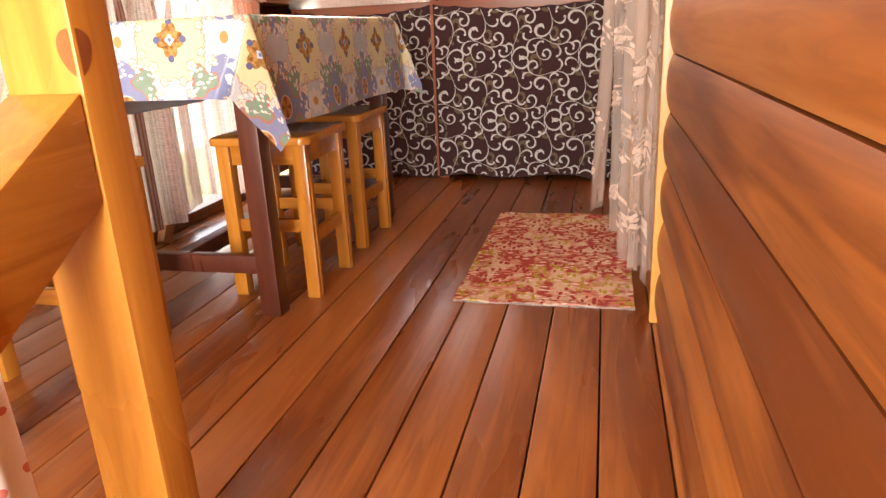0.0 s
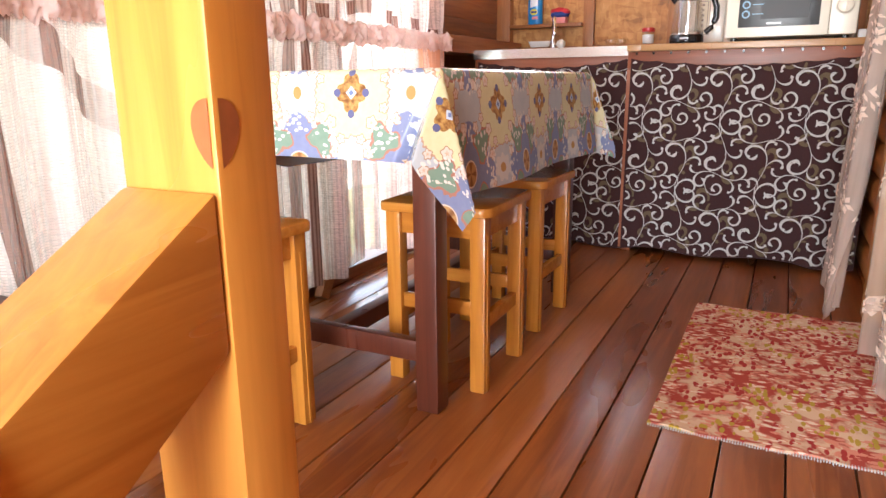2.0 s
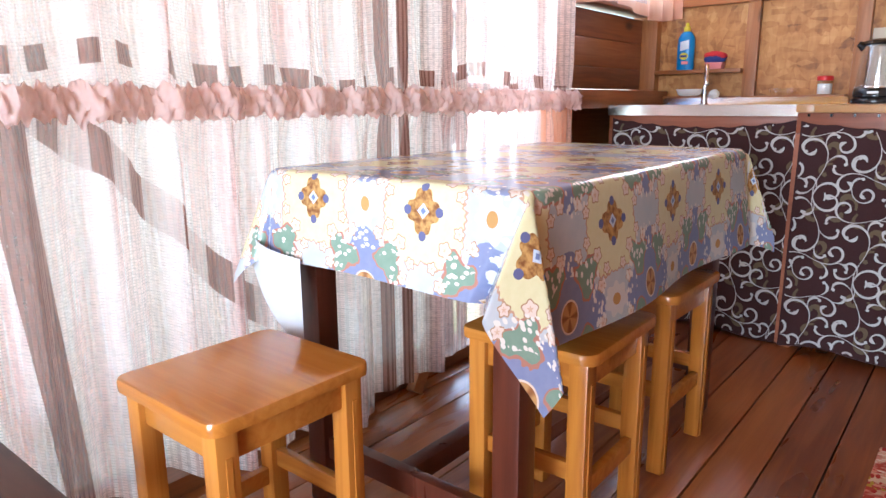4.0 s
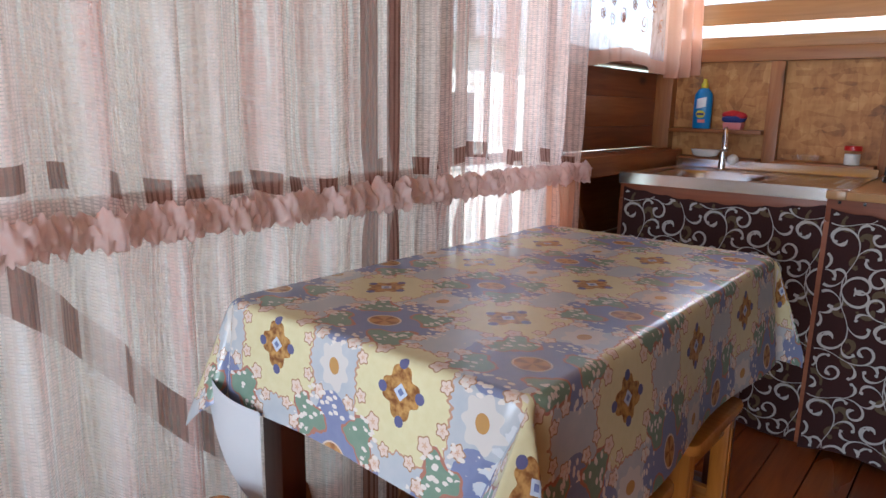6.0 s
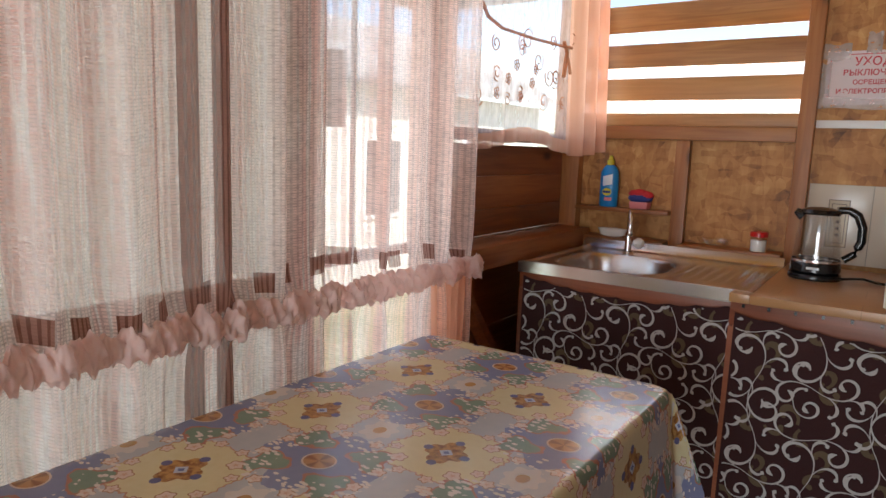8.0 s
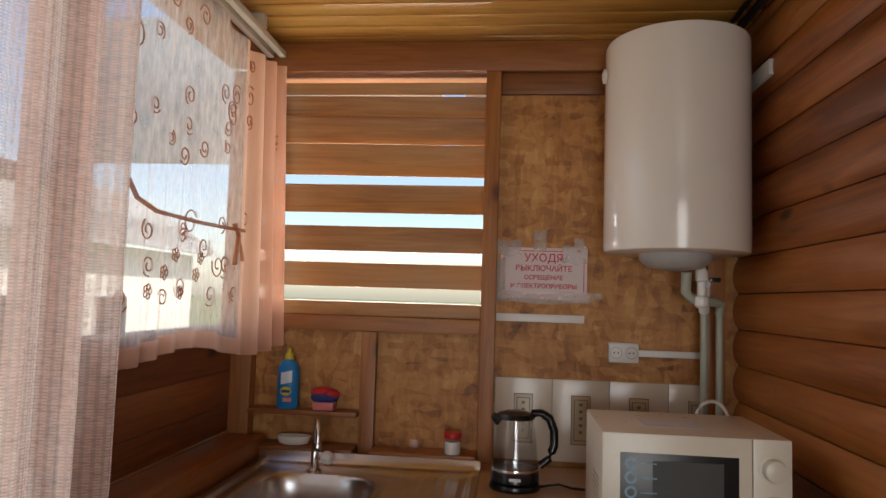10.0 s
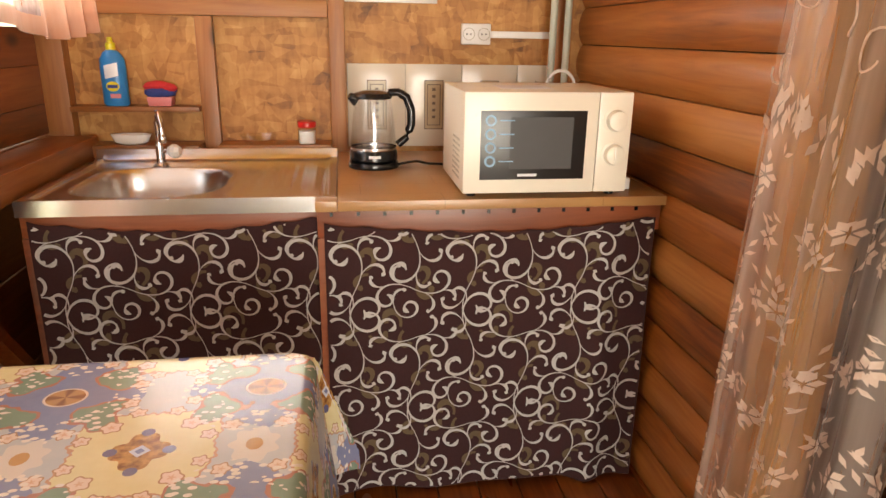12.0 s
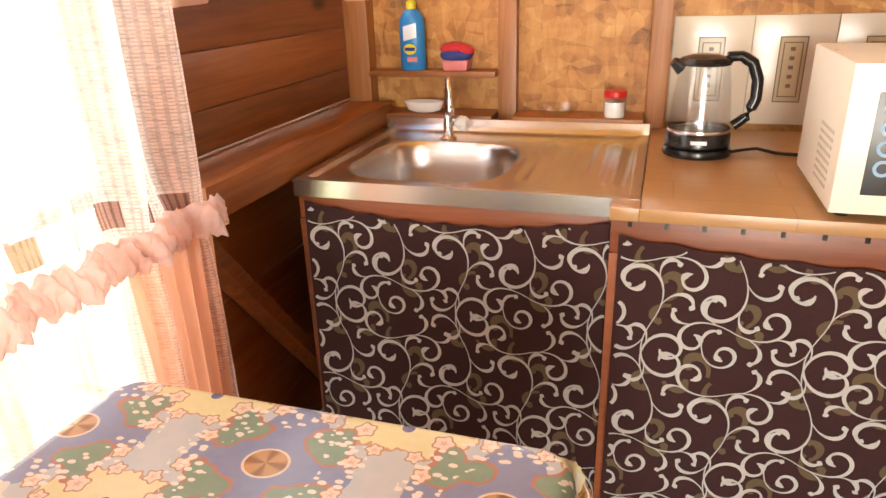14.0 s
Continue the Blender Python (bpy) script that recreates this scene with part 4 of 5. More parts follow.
def stool(at, rot=0.0):
    s = thing("stool", "square orange-lacquered pine stool", "stool", "stools round the table")
    bm = bmesh.new()
    rings = []
    for z, ins in ((0.432, 0.006), (0.434, 0.001), (0.440, 0.0), (0.450, 0.0), (0.4545, 0.002), (0.456, 0.007)):
        ring = []
        for q in range(4):
            cx, cy = (0.118, -0.118, -0.118, 0.118)[q], (0.130, 0.130, -0.130, -0.130)[q]
            for k in range(6):
                a = math.pi / 2 * (q + k / 5)
                ring.append(bm.verts.new((cx + (0.028 - ins) * math.cos(a), cy + (0.028 - ins) * math.sin(a), z)))
        rings.append(ring)
    for p, q in zip(rings, rings[1:]):
        for k in range(24):
            bm.faces.new((p[k], p[(k + 1) % 24], q[(k + 1) % 24], q[k]))
    bm.faces.new(rings[0][::-1])
    bm.faces.new(rings[-1])
    part("seat", bm, M_SEAT, s)
    for sx in (-1, 1):
        for sy in (-1, 1):
            bm = bmesh.new()
            x, y = sx * 0.111, sy * 0.124
            box(bm, x - 0.019, x + 0.019, y - 0.019, y + 0.019, 0.0, 0.4315, bevel=0.004)
            box(bm, x + sx * 0.0191 - 0.002, x + sx * 0.0191 + 0.002, y - 0.005, y + 0.005, 0.0, 0.39)
            part("leg", bm, M_STOOL, s)
    for sy in (-1, 1):
        part("apron", bmbox(-0.091, 0.091, sy * 0.124 - 0.009, sy * 0.124 + 0.009, 0.378, 0.4315, bevel=0.002), M_SEAT, s)
        part("rung", bmbox(-0.091, 0.091, sy * 0.124 - 0.009, sy * 0.124 + 0.009, 0.190, 0.226, bevel=0.003), M_SEAT, s)
    for sx in (-1, 1):
        part("apron", bmbox(sx * 0.111 - 0.009, sx * 0.111 + 0.009, -0.104, 0.104, 0.378, 0.4315, bevel=0.002), M_SEAT, s)
        part("rung", bmbox(sx * 0.111 - 0.009, sx * 0.111 + 0.009, -0.104, 0.104, 0.150, 0.186, bevel=0.003), M_SEAT, s)
    s.matrix_basis = pose(*at, 0, 0, rot)
    return s


s1 = stool((-0.716, 1.568, 0.0), 0)
copy_thing(s1, pose(-0.426, 2.122, 0.0, 0, 0, 1))
copy_thing(s1, pose(-0.440, 2.572, 0.0, 0, 0, -1))

# ---- bench, rug, hanging cloth ----
be = thing("low_bench", "worn dark brown wooden bench beside the stairwell", "bench")
part("seat", bmbox(-1.01, -0.555, 0.55, 1.265, 0.345, 0.380, bevel=0.006), M_BENCH, be)
TURNED = [(0.016, 0.0), (0.020, 0.012), (0.015, 0.030), (0.024, 0.042), (0.027, 0.056), (0.020, 0.070), (0.027, 0.084), (0.024, 0.098), (0.017, 0.108)]
for x in (-0.97, -0.597):
    for y in (0.60, 1.195):
        foot = 0.0 if y > EDGE else -0.004
        lg = part("leg", bmlathe([(0.018, 0.109), (0.024, 0.16), (0.027, 0.22), (0.022, 0.27), (0.030, 0.285), (0.030, 0.344)], 20, (x, y, 0)), M_STOOL, be, "turned pine leg")
        part("foot", bmlathe(TURNED, 20, (x, y, foot)), M_BENCH, lg, "dark turned rings")
part("apron", bmbox(-0.955, -0.615, 1.185, 1.205, 0.285, 0.3445, bevel=0.003), M_BENCH, be)

hc = thing("rail_cloth", "white lace cloth with red sprigs draped over the handrail", "cloth")


def over_rail(a, b):
    y = 0.42 + 0.345 * a
    top = 0.660 - (0.943 - y) * slope + 0.007
    if b > 0.8:
        return (-0.033 - 0.105 * (b - 0.8) / 0.2, y, top)
    drop = 1 - b / 0.8
    return (-0.033 + (0.007 + 0.007 * math.sin(a * 23) + 0.003 * math.sin(a * 51)) * min(1, drop * 4), y + 0.012 * drop * a, top - 0.46 * drop)


bm = bmesh.new()
sheet(bm, 40, 25, over_rail)
part("fabric", bm, M_SPRIG, hc, smooth=80)

rg = thing("rug", "red and cream floral doormat rug on the planks", "rug")
bm = bmesh.new()
sheet(bm, 26, 44, lambda a, b: (0.083 + 0.478 * a, 2.003 + 0.902 * b + 0.004 * math.sin(a * 21), 0.006 + 0.0015 * math.sin(a * 13 + b * 19)))
r = bmesh.ops.extrude_face_region(bm, geom=bm.faces[:])
for v in [g for g in r["geom"] if isinstance(g, bmesh.types.BMVert)]:
    v.co.z = 0.001
part("mat_body", bm, M_RUG, rg, smooth=60)
bm = bmesh.new()
for k in range(90):
    x = 0.085 + 0.474 * k / 89
    box(bm, x, x + 0.0022, 1.998 - 0.006 * rnd.random(), 2.004, 0.001, 0.005)
tagged(part("fringe", bm, M_PRINT, rg, "cream yarn edge"), kind="stuff")

# ---- counter: sink unit, worktop unit, fabric skirts ----
SX0, SX1, SY0, SY1, SZ = -1.040, -0.272, 3.580, 4.190, 0.872
cu = thing("sink_cabinet", "open brown timber sink stand", "cabinet")
for x0, x1, y0, y1 in ((SX0 + 0.005, SX0 + 0.045, 3.60, 3.64), (SX1 - 0.06, SX1 - 0.02, 3.60, 3.64), (SX0 + 0.005, SX0 + 0.045, 4.14, 4.18), (SX1 - 0.06, SX1 - 0.02, 4.14, 4.18)):
    part("leg", bmbox(x0, x1, y0, y1, 0.0, 0.818, bevel=0.003), M_FASCIA, cu)
part("fascia", bmbox(SX0 + 0.002, SX1 - 0.045, 3.592, 3.612, 0.775, 0.832, bevel=0.003), M_FASCIA, cu)
part("side_batten", bmbox(SX0 + 0.002, SX0 + 0.024, 3.588, 3.599, 0.02, 0.774, bevel=0.002), M_FASCIA, cu)

sk = thing("kitchen_sink", "stainless steel kitchen sink with draining board", "sink")
bm = bmesh.new()
BX0, BX1, BY0, BY1 = -0.965, -0.590, 3.655, 4.025


def sinktop(a, b):
    x, y = SX0 + (SX1 - SX0) * a, SY0 + (SY1 - SY0) * b
    z = SZ
    edge = min(x - SX0, SX1 - x, y - SY0, SY1 - y)
    if edge > 0.022:
        z -= 0.008 * min(1, (edge - 0.022) / 0.012)
    cx, cy, hx, hy = (BX0 + BX1) / 2, (BY0 + BY1) / 2, (BX1 - BX0) / 2, (BY1 - BY0) / 2
    q = (abs((x - cx) / hx) ** 3.4 + abs((y - cy) / hy) ** 3.4) ** (1 / 3.4)
    if q < 1.06:
        t = min(1, (1.06 - q) / 0.20)
        z -= 0.145 * (t * t * (3 - 2 * t))
    if x > -0.56 and 3.70 < y < 4.08 and x < -0.31:
        z += 0.0014 * math.sin((x + 0.56) * 2 * math.pi / 0.036)
    if y > SY1 - 0.022:
        z += 0.028 * min(1, (y - (SY1 - 0.022)) / 0.010)
    return (x, y, z)


sheet(bm, 130, 110, sinktop)
part("basin", bm, M_STEEL, sk, smooth=60)
bm = bmesh.new()
box(bm, SX0, SX1, SY0 - 0.002, SY0 + 0.001, SZ - 0.040, SZ + 0.0005)
box(bm, SX0 - 0.001, SX0 + 0.001, SY0, SY1, SZ - 0.040, SZ)
box(bm, SX1 - 0.001, SX1 + 0.001, SY0, SY1, SZ - 0.040, SZ)
part("rim", bm, M_STEEL, sk)
part("drain", bmlathe([(0.001, 0), (0.030, 0.0), (0.032, 0.004), (0.020, 0.003)], 20, (-0.77, 3.83, SZ - 0.152), cap=False), M_CHROME, sk, "chrome drain ring")

tp = thing("tap", "chrome swan-neck tap with a white knob on the sink", "tap")
part("base", bmlathe([(0.024, 0), (0.024, 0.006), (0.014, 0.012), (0.012, 0.06), (0.010, 0.075)], 20, (-0.815, 4.065, SZ - 0.008)), M_CHROME, tp)
arc = [(-0.815, 4.065, SZ + 0.06), (-0.815, 4.065, SZ + 0.12)] + [(-0.815 + 0.017 * (1 - math.cos(a)), 4.065 - 0.045 * (1 - math.cos(a)), SZ + 0.12 + 0.045 * math.sin(a)) for a in [math.pi * k / 10 for k in range(1, 11)]] + [(-0.780, 3.973, SZ + 0.10)]
part("spout", bmtube(arc, 0.0085, 12), M_CHROME, tp)
part("nozzle", bmlathe([(0.010, 0), (0.012, 0.004), (0.012, 0.022), (0.009, 0.028)], 14, (-0.780, 3.972, SZ + 0.078)), M_CHROME, tp)
part("stem", bmtube([(-0.815, 4.065, SZ + 0.035), (-0.785, 4.055, SZ + 0.040)], 0.007, 10), M_CHROME, tp)
bm = bmlathe([(0.004, -0.020), (0.016, -0.017), (0.022, -0.006), (0.022, 0.008), (0.014, 0.018), (0.004, 0.020)], 8, (0, 0, 0))
bmesh.ops.transform(bm, matrix=pose(-0.768, 4.048, SZ + 0.042, 0, 90, -15), verts=bm.verts)
part("knob", bm, M_CERAMIC, tp, "white plastic knob", smooth=20)

wk = thing("worktop_cabinet", "open brown timber worktop stand", "cabinet")
for x0 in (-0.315, 0.525):
    for y0 in (3.555, 4.24):
        part("leg", bmbox(x0, x0 + 0.04, y0, y0 + 0.04, 0.0, 0.840, bevel=0.003), M_FASCIA, wk)
part("fascia", bmbox(-0.322, 0.590, 3.532, 3.550, 0.775, 0.8455, bevel=0.003), M_FASCIA, wk)
part("side_batten", bmbox(-0.322, -0.300, 3.530, 3.5315, 0.02, 0.774), M_FASCIA, wk)
bm = bmesh.new()
for k in range(13):
    box(bm, -0.29 + 0.067 * k, -0.282 + 0.067 * k, 3.5285, 3.5315, 0.832, 0.842)
tagged(part("staple", bm, M_BLACK, wk, "row of dark staples", smooth=None), kind="stuff")
wt = thing("worktop", "light oak laminate worktop beside the sink", "worktop")
part("slab", bmbox(-0.270, 0.598, 3.520, 4.275, 0.846, 0.872, bevel=0.003), M_TOP, wt)
part("front_lip", bmbox(-0.325, -0.2705, 3.520, 3.577, 0.846, 0.872, bevel=0.002), M_TOP, wt)


# printed scrolls: strokes whose curvature runs from one curl to another
def scroll(p, ang, ln, k0, k1, w0, w1, power=1.0, n=44, bulb=True):
    x, z = p
    pts = []
    for i in range(n + 1):
        t = i / n
        k = k0 + (k1 - k0) * (t ** power if power >= 1 else 1 - (1 - t) ** (1 / power))
        wd = w0 + (w1 - w0) * math.sin(math.pi * min(1, t ** 1.5)) ** 2.2
        if bulb:
            wd += 0.0050 * math.exp(-((t - 0.93) / 0.045) ** 2)
        pts.append((x, z, ang, max(0.0005, wd)))
        ang += k * ln / n
        x += math.cos(ang) * ln / n
        z += math.sin(ang) * ln / n
    return pts


TILE_U, TILE_V = 0.300, 0.280
WHITE = []
DIM = []


def add_scroll_unit(cx, cz, ang, flip, size=1.0):
    s = flip
    for end in (0, 1):
        stem = scroll((cx, cz), ang + math.pi * end, 0.255 * size, 5 * s / size, 60 * s / size, 0.0011, 0.0041, 1.55)
        WHITE.append(stem)
        for i, ln, k in ((7, 0.095, 70), (17, 0.075, 88)):
            x, z, an, _ = stem[i]
            WHITE.append(scroll((x, z), an - s * 0.25, ln * size, -10 * s, -k * s, 0.0011, 0.0045, 1.2, 26))


add_scroll_unit(0.075, 0.080, radians(62), 1)
add_scroll_unit(0.225, 0.215, radians(118), -1)
add_scroll_unit(0.225, 0.075, radians(150), 1, 0.80)
add_scroll_unit(0.075, 0.215, radians(20), -1, 0.80)
for cx, cz, rad in ((0.210, 0.016, 0.036), ):
    WHITE.append(scroll((cx - rad, cz + 0.012), radians(-84), rad * 4.6, 0.85 / rad, 2.9 / rad, 0.0012, 0.0040, 1.5, 34))
    WHITE.append(scroll((cx - rad, cz + 0.012), radians(108), rad * 2.0, -0.4 / rad, -2.4 / rad, 0.0012, 0.0036, 1.2, 20))
for p, a in (((0.10, 0.13), 0.4), ((0.25, 0.24), 2.6), ((0.24, 0.10), 4.2), ((0.04, 0.25), 1.3)):
    DIM.append(scroll(p, a, 0.10, 20, 95, 0.004, 0.010, 1.6, 22))
    DIM.append(scroll((p[0] + 0.008, p[1] - 0.012), a + 2.6, 0.07, 24, 100, 0.004, 0.008, 1.6, 18))


def skirt(x0, x1, ybase, z0, ztop, seed, label):
    """A fabric skirt with printed scrolls that follow its folds."""
    r = random.Random(seed)
    ph = [r.uniform(0, 6) for _ in range(4)]

    def surf(x, z):
        low = 1 - (z / 0.83)
        dep = 0.010 * math.sin(x * 9 + ph[0]) + 0.006 * math.sin(x * 23 + ph[1] + z * 2) + 0.004 * math.sin(z * 11 + ph[2])
        if x > 0.30:
            dep += 0.018 * math.sin((x - 0.30) * 38) * min(1, (x - 0.30) * 8)
        return ybase + dep * (0.25 + 0.75 * low) - 0.012 * low

    def ztopf(x):
        t = (x - x0) / (x1 - x0)
        return ztop - 0.030 * math.sin(math.pi * t) - 0.006 * abs(math.sin(t * 26))
    t = thing("counter_skirt", label, "curtain", "fabric skirts under the counter")

    def edge0(x):
        return z0 + 0.010 * math.sin(x * 14 + ph[3])
    bm = bmesh.new()
    sheet(bm, 70, 50, lambda a, b: (x0 + (x1 - x0) * a, surf(x0 + (x1 - x0) * a, edge0(x0 + (x1 - x0) * a) + (ztopf(x0 + (x1 - x0) * a) - edge0(x0 + (x1 - x0) * a)) * b), edge0(x0 + (x1 - x0) * a) + (ztopf(x0 + (x1 - x0) * a) - edge0(x0 + (x1 - x0) * a)) * b))
    part("fabric", bm, M_BROWN, t, smooth=80)
    for nm, strokes, mt, lift in (("print", DIM, M_OLIVE, 0.0020), ("print", WHITE, M_PRINT, 0.0032)):
        verts, faces = [], []
        for iu in range(-1, int((x1 - x0) / TILE_U) + 2):
            for iv in range(-1, int(ztop / TILE_V) + 2):
                sh = (iv % 2) * TILE_U * 0.5
                for k, stk in enumerate(strokes):
                    prev = None
                    for (px, pz, an, wd) in stk:
                        x, z = x0 + px + iu * TILE_U + sh, pz + iv * TILE_V
                        nx, nz = -math.sin(an) * wd, math.cos(an) * wd
                        if x0 + 0.006 < x < x1 - 0.006 and edge0(x) + 0.006 < z < ztopf(x) - 0.006:
                            i = len(verts)
                            lf = lift + 0.00012 * (k % 9)
                            verts += [(x + nx, surf(x + nx, z + nz) - lf, z + nz), (x - nx, surf(x - nx, z - nz) - lf, z - nz)]
                            if prev is not None:
                                faces.append((prev, prev + 1, i + 1, i))
                            prev = i
                        else:
                            prev = None
        me = bpy.data.meshes.new(nm)
        me.from_pydata(verts, [], faces)
        me.materials.append(mt)
        o = new(nm, me)
        o.parent = t
        tagged(o, "white scroll print" if mt is M_PRINT else "faint olive scroll print", kind="stuff")
    return t


skirt(SX0 + 0.022, -0.318, 3.584, 0.012, 0.822, 3, "dark brown fabric skirt with white scrolls under the sink")
skirt(-0.305, 0.572, 3.522, 0.022, 0.818, 8, "dark brown fabric skirt with white scrolls under the worktop")

# ---- microwave ----
mw = thing("microwave", "cream microwave oven on the worktop", "microwave")
X0, X1, Y1m, Y2m, Z0m, Z1m = 0.044, 0.480, 3.525, 3.865, 0.873, 1.140
bm = bmbox(X0, X1, Y1m + 0.016, Y2m, Z0m + 0.012, Z1m, bevel=0.006)
part("body", bm, M_MW, mw)
door = part("door", bmbox(X0, 0.3905, Y1m, Y1m + 0.0155, Z0m + 0.012, Z1m, bevel=0.005), M_MW, mw)
part("window", bmbox(X0 + 0.043, 0.360, Y1m - 0.0015, Y1m + 0.002, Z0m + 0.048, Z1m - 0.046, bevel=0.001), M_DGLASS, door, "dark glass window")
bm = bmesh.new()
box(bm, X0 + 0.118, 0.325, Y1m - 0.0024, Y1m - 0.0016, Z0m + 0.075, Z1m - 0.062)
part("mesh_screen", bm, plain("screen_grey", (0.05, 0.05, 0.05), 0.5), door)
for k in range(4):
    zz = Z1m - 0.070 - 0.034 * k
    bm = bmlathe([(0.009, 0.0), (0.0145, 0.0), (0.0145, 0.001), (0.009, 0.001)], 20, cap=False)
    bmesh.ops.transform(bm, matrix=pose(X0 + 0.068, Y1m - 0.0018, zz, 90, 0, 0), verts=bm.verts)
    part("icon", bm, M_LBLUE, door)
    part("icon_text", bmbox(X0 + 0.090, X0 + 0.128, Y1m - 0.0030, Y1m - 0.0026, zz - 0.0015, zz + 0.0015), M_LBLUE, door)
part("badge", bmbox(0.185, 0.235, Y1m - 0.0028, Y1m - 0.0024, Z0m + 0.056, Z0m + 0.063), M_LABEL, door, "pale maker's mark")
pan = part("control_panel", bmbox(0.3915, X1, Y1m, Y1m + 0.0155, Z0m + 0.012, Z1m, bevel=0.005), M_MW, mw)
for zz in (Z1m - 0.070, Z1m - 0.157):
    bm = bmlathe([(0.033, 0), (0.033, 0.002), (0.027, 0.004), (0.024, 0.018), (0.021, 0.020)], 28)
    bmesh.ops.transform(bm, matrix=pose(0.437, Y1m, zz, 90, 0, 0), verts=bm.verts)
    kn = part("dial", bm, M_MW, pan)
    bm = bmlathe([(0.0265, 0), (0.0275, 0), (0.0275, 0.0045), (0.0265, 0.0045)], 28, cap=False)
    bmesh.ops.transform(bm, matrix=pose(0.437, Y1m - 0.0005, zz, 90, 0, 0), verts=bm.verts)
    part("dial_ring", bm, M_MWGREY, pan)
bm = bmesh.new()
box(bm, 0.432, 0.442, Y1m - 0.026, Y1m - 0.020, Z1m - 0.180, Z1m - 0.135, bevel=0.002)
part("dial_grip", bm, M_MW, pan)
bm = bmesh.new()
for i in range(7):
    for j in range(8):
        box(bm, X0 - 0.0008, X0 + 0.001, Y1m + 0.055 + 0.016 * i, Y1m + 0.063 + 0.016 * i, Z0m + 0.040 + 0.014 * j, Z0m + 0.046 + 0.014 * j)
tagged(part("vent", bm, M_MWGREY, mw, "rows of vent holes", smooth=None), kind="stuff")
for x in (X0 + 0.03, X1 - 0.03):
    for y in (Y1m + 0.04, Y2m - 0.04):
        part("foot", bmlathe([(0.012, 0.0), (0.012, 0.0125)], 12, (x, y, Z0m - 0.0005)), M_BLACK, mw)
part("top_label", bmbox(0.16, 0.30, 3.62, 3.74, Z1m, Z1m + 0.0008), M_LABEL, mw, "pale printed label")
pc = thing("power_cord", "white looped power cord behind the microwave", "cable")
part("cord", bmtube([(0.40 + 0.045 * math.cos(a), 3.882, 1.120 + 0.055 * math.sin(a)) for a in [math.pi * k / 12 for k in range(13)]] + [(0.355, 3.882, 1.0), (0.355, 3.885, 0.877)], 0.005, 8), M_PVC, pc)
solid("adapter", bmbox(0.492, 0.525, 3.60, 3.64, 0.873, 0.905, bevel=0.004), M_PVC, "small white plug adapter beside the microwave", "adapter")

# ---- kettle ----
kt = thing("electric_kettle", "black electric kettle with a clear glass jug", "kettle", at=(-0.158, 3.985, 0.8725))
part("power_base", bmlathe([(0.078, 0.0), (0.080, 0.006), (0.076, 0.018), (0.066, 0.020)], 36), M_BLACK, kt)
part("lower_body", bmlathe([(0.070, 0.021), (0.075, 0.026), (0.074, 0.052), (0.071, 0.056)], 36), M_BLACK, kt)
jug = [(0.0705, 0.056), (0.0715, 0.075), (0.067, 0.13), (0.060, 0.185), (0.056, 0.212)]
bm = bmesh.new()
lathe(bm, jug + [(r - 0.0025, z) for r, z in jug[::-1]], 40, cap=False)
gl = part("jug", bm, M_GLASS, kt, "clear glass jug")
part("water_ring", bmlathe([(0.0715, 0.0565), (0.0722, 0.060), (0.0715, 0.0640)], 40, cap=False), M_CHROME, kt)
part("lid", bmlathe([(0.058, 0.210), (0.060, 0.216), (0.054, 0.226), (0.030, 0.233), (0.002, 0.234)], 36), M_BLACK, kt)
part("spout", bmtube([(-0.050, -0.012, 0.205), (-0.072, -0.018, 0.219)], [0.020, 0.010], 10), M_BLACK, kt)
hd = [(0.048, 0.006, 0.226), (0.078, 0.010, 0.228), (0.104, 0.014, 0.212), (0.119, 0.016, 0.175), (0.120, 0.016, 0.130), (0.104, 0.014, 0.088), (0.076, 0.010, 0.066)]
hd = [tuple((Vector(hd[i]) * (1 - f) + Vector(hd[i + 1]) * f)) for i in range(6) for f in (0, 0.5)] + [hd[-1]]
part("handle", bmtube(hd, [0.012] * 3 + [0.0135] * 7 + [0.012] * 3, 12), M_BLACK, kt)
part("badge", bmbox(-0.018, 0.018, -0.0765, -0.0745, 0.036, 0.044), M_LABEL, kt)
kc = thing("kettle_cord", "black kettle cord lying on the worktop", "cable")
part("cord", bmtube([(-0.085, 3.985, 0.877), (-0.05, 3.995, 0.882), (-0.02, 4.01, 0.883), (0.02, 3.995, 0.877), (0.07, 3.985, 0.877), (0.13, 4.0, 0.877)], 0.004, 8), M_BLACK, kc)

# ---- bottle, sponges, soap dish, jar, glass dish ----
bo = thing("cleaner_bottle", "blue cleaner bottle with a yellow cap on the shelf", "bottle", at=(-0.985, YB - 0.040, 1.0305))
bm = bmlathe([(0.036, 0.0), (0.040, 0.006), (0.040, 0.12), (0.038, 0.148), (0.026, 0.168), (0.016, 0.176)], 28)
for v in bm.verts:
    v.co.y *= 0.62
part("body", bm, M_BLUE, bo)
part("cap", bmlathe([(0.015, 0.1765), (0.015, 0.196), (0.009, 0.200), (0.008, 0.214), (0.005, 0.216)], 18), M_YEL, bo)
bm = bmesh.new()
for z0, z1, mt, x0, x1 in ((0.086, 0.128, M_LABEL, -0.022, 0.020), ):
    sheet(bm, 8, 3, lambda a, b: (x0 + (x1 - x0) * a, -0.0256 * math.sqrt(max(0, 1 - ((x0 + (x1 - x0) * a) / 0.0405) ** 2)), z0 + (z1 - z0) * b + 0.01 * a))
part("label", bm, M_LABEL, bo, "white label patch")
bm = bmlathe([(0.001, 0), (0.020, 0.0), (0.020, 0.001)], 20, cap=False)
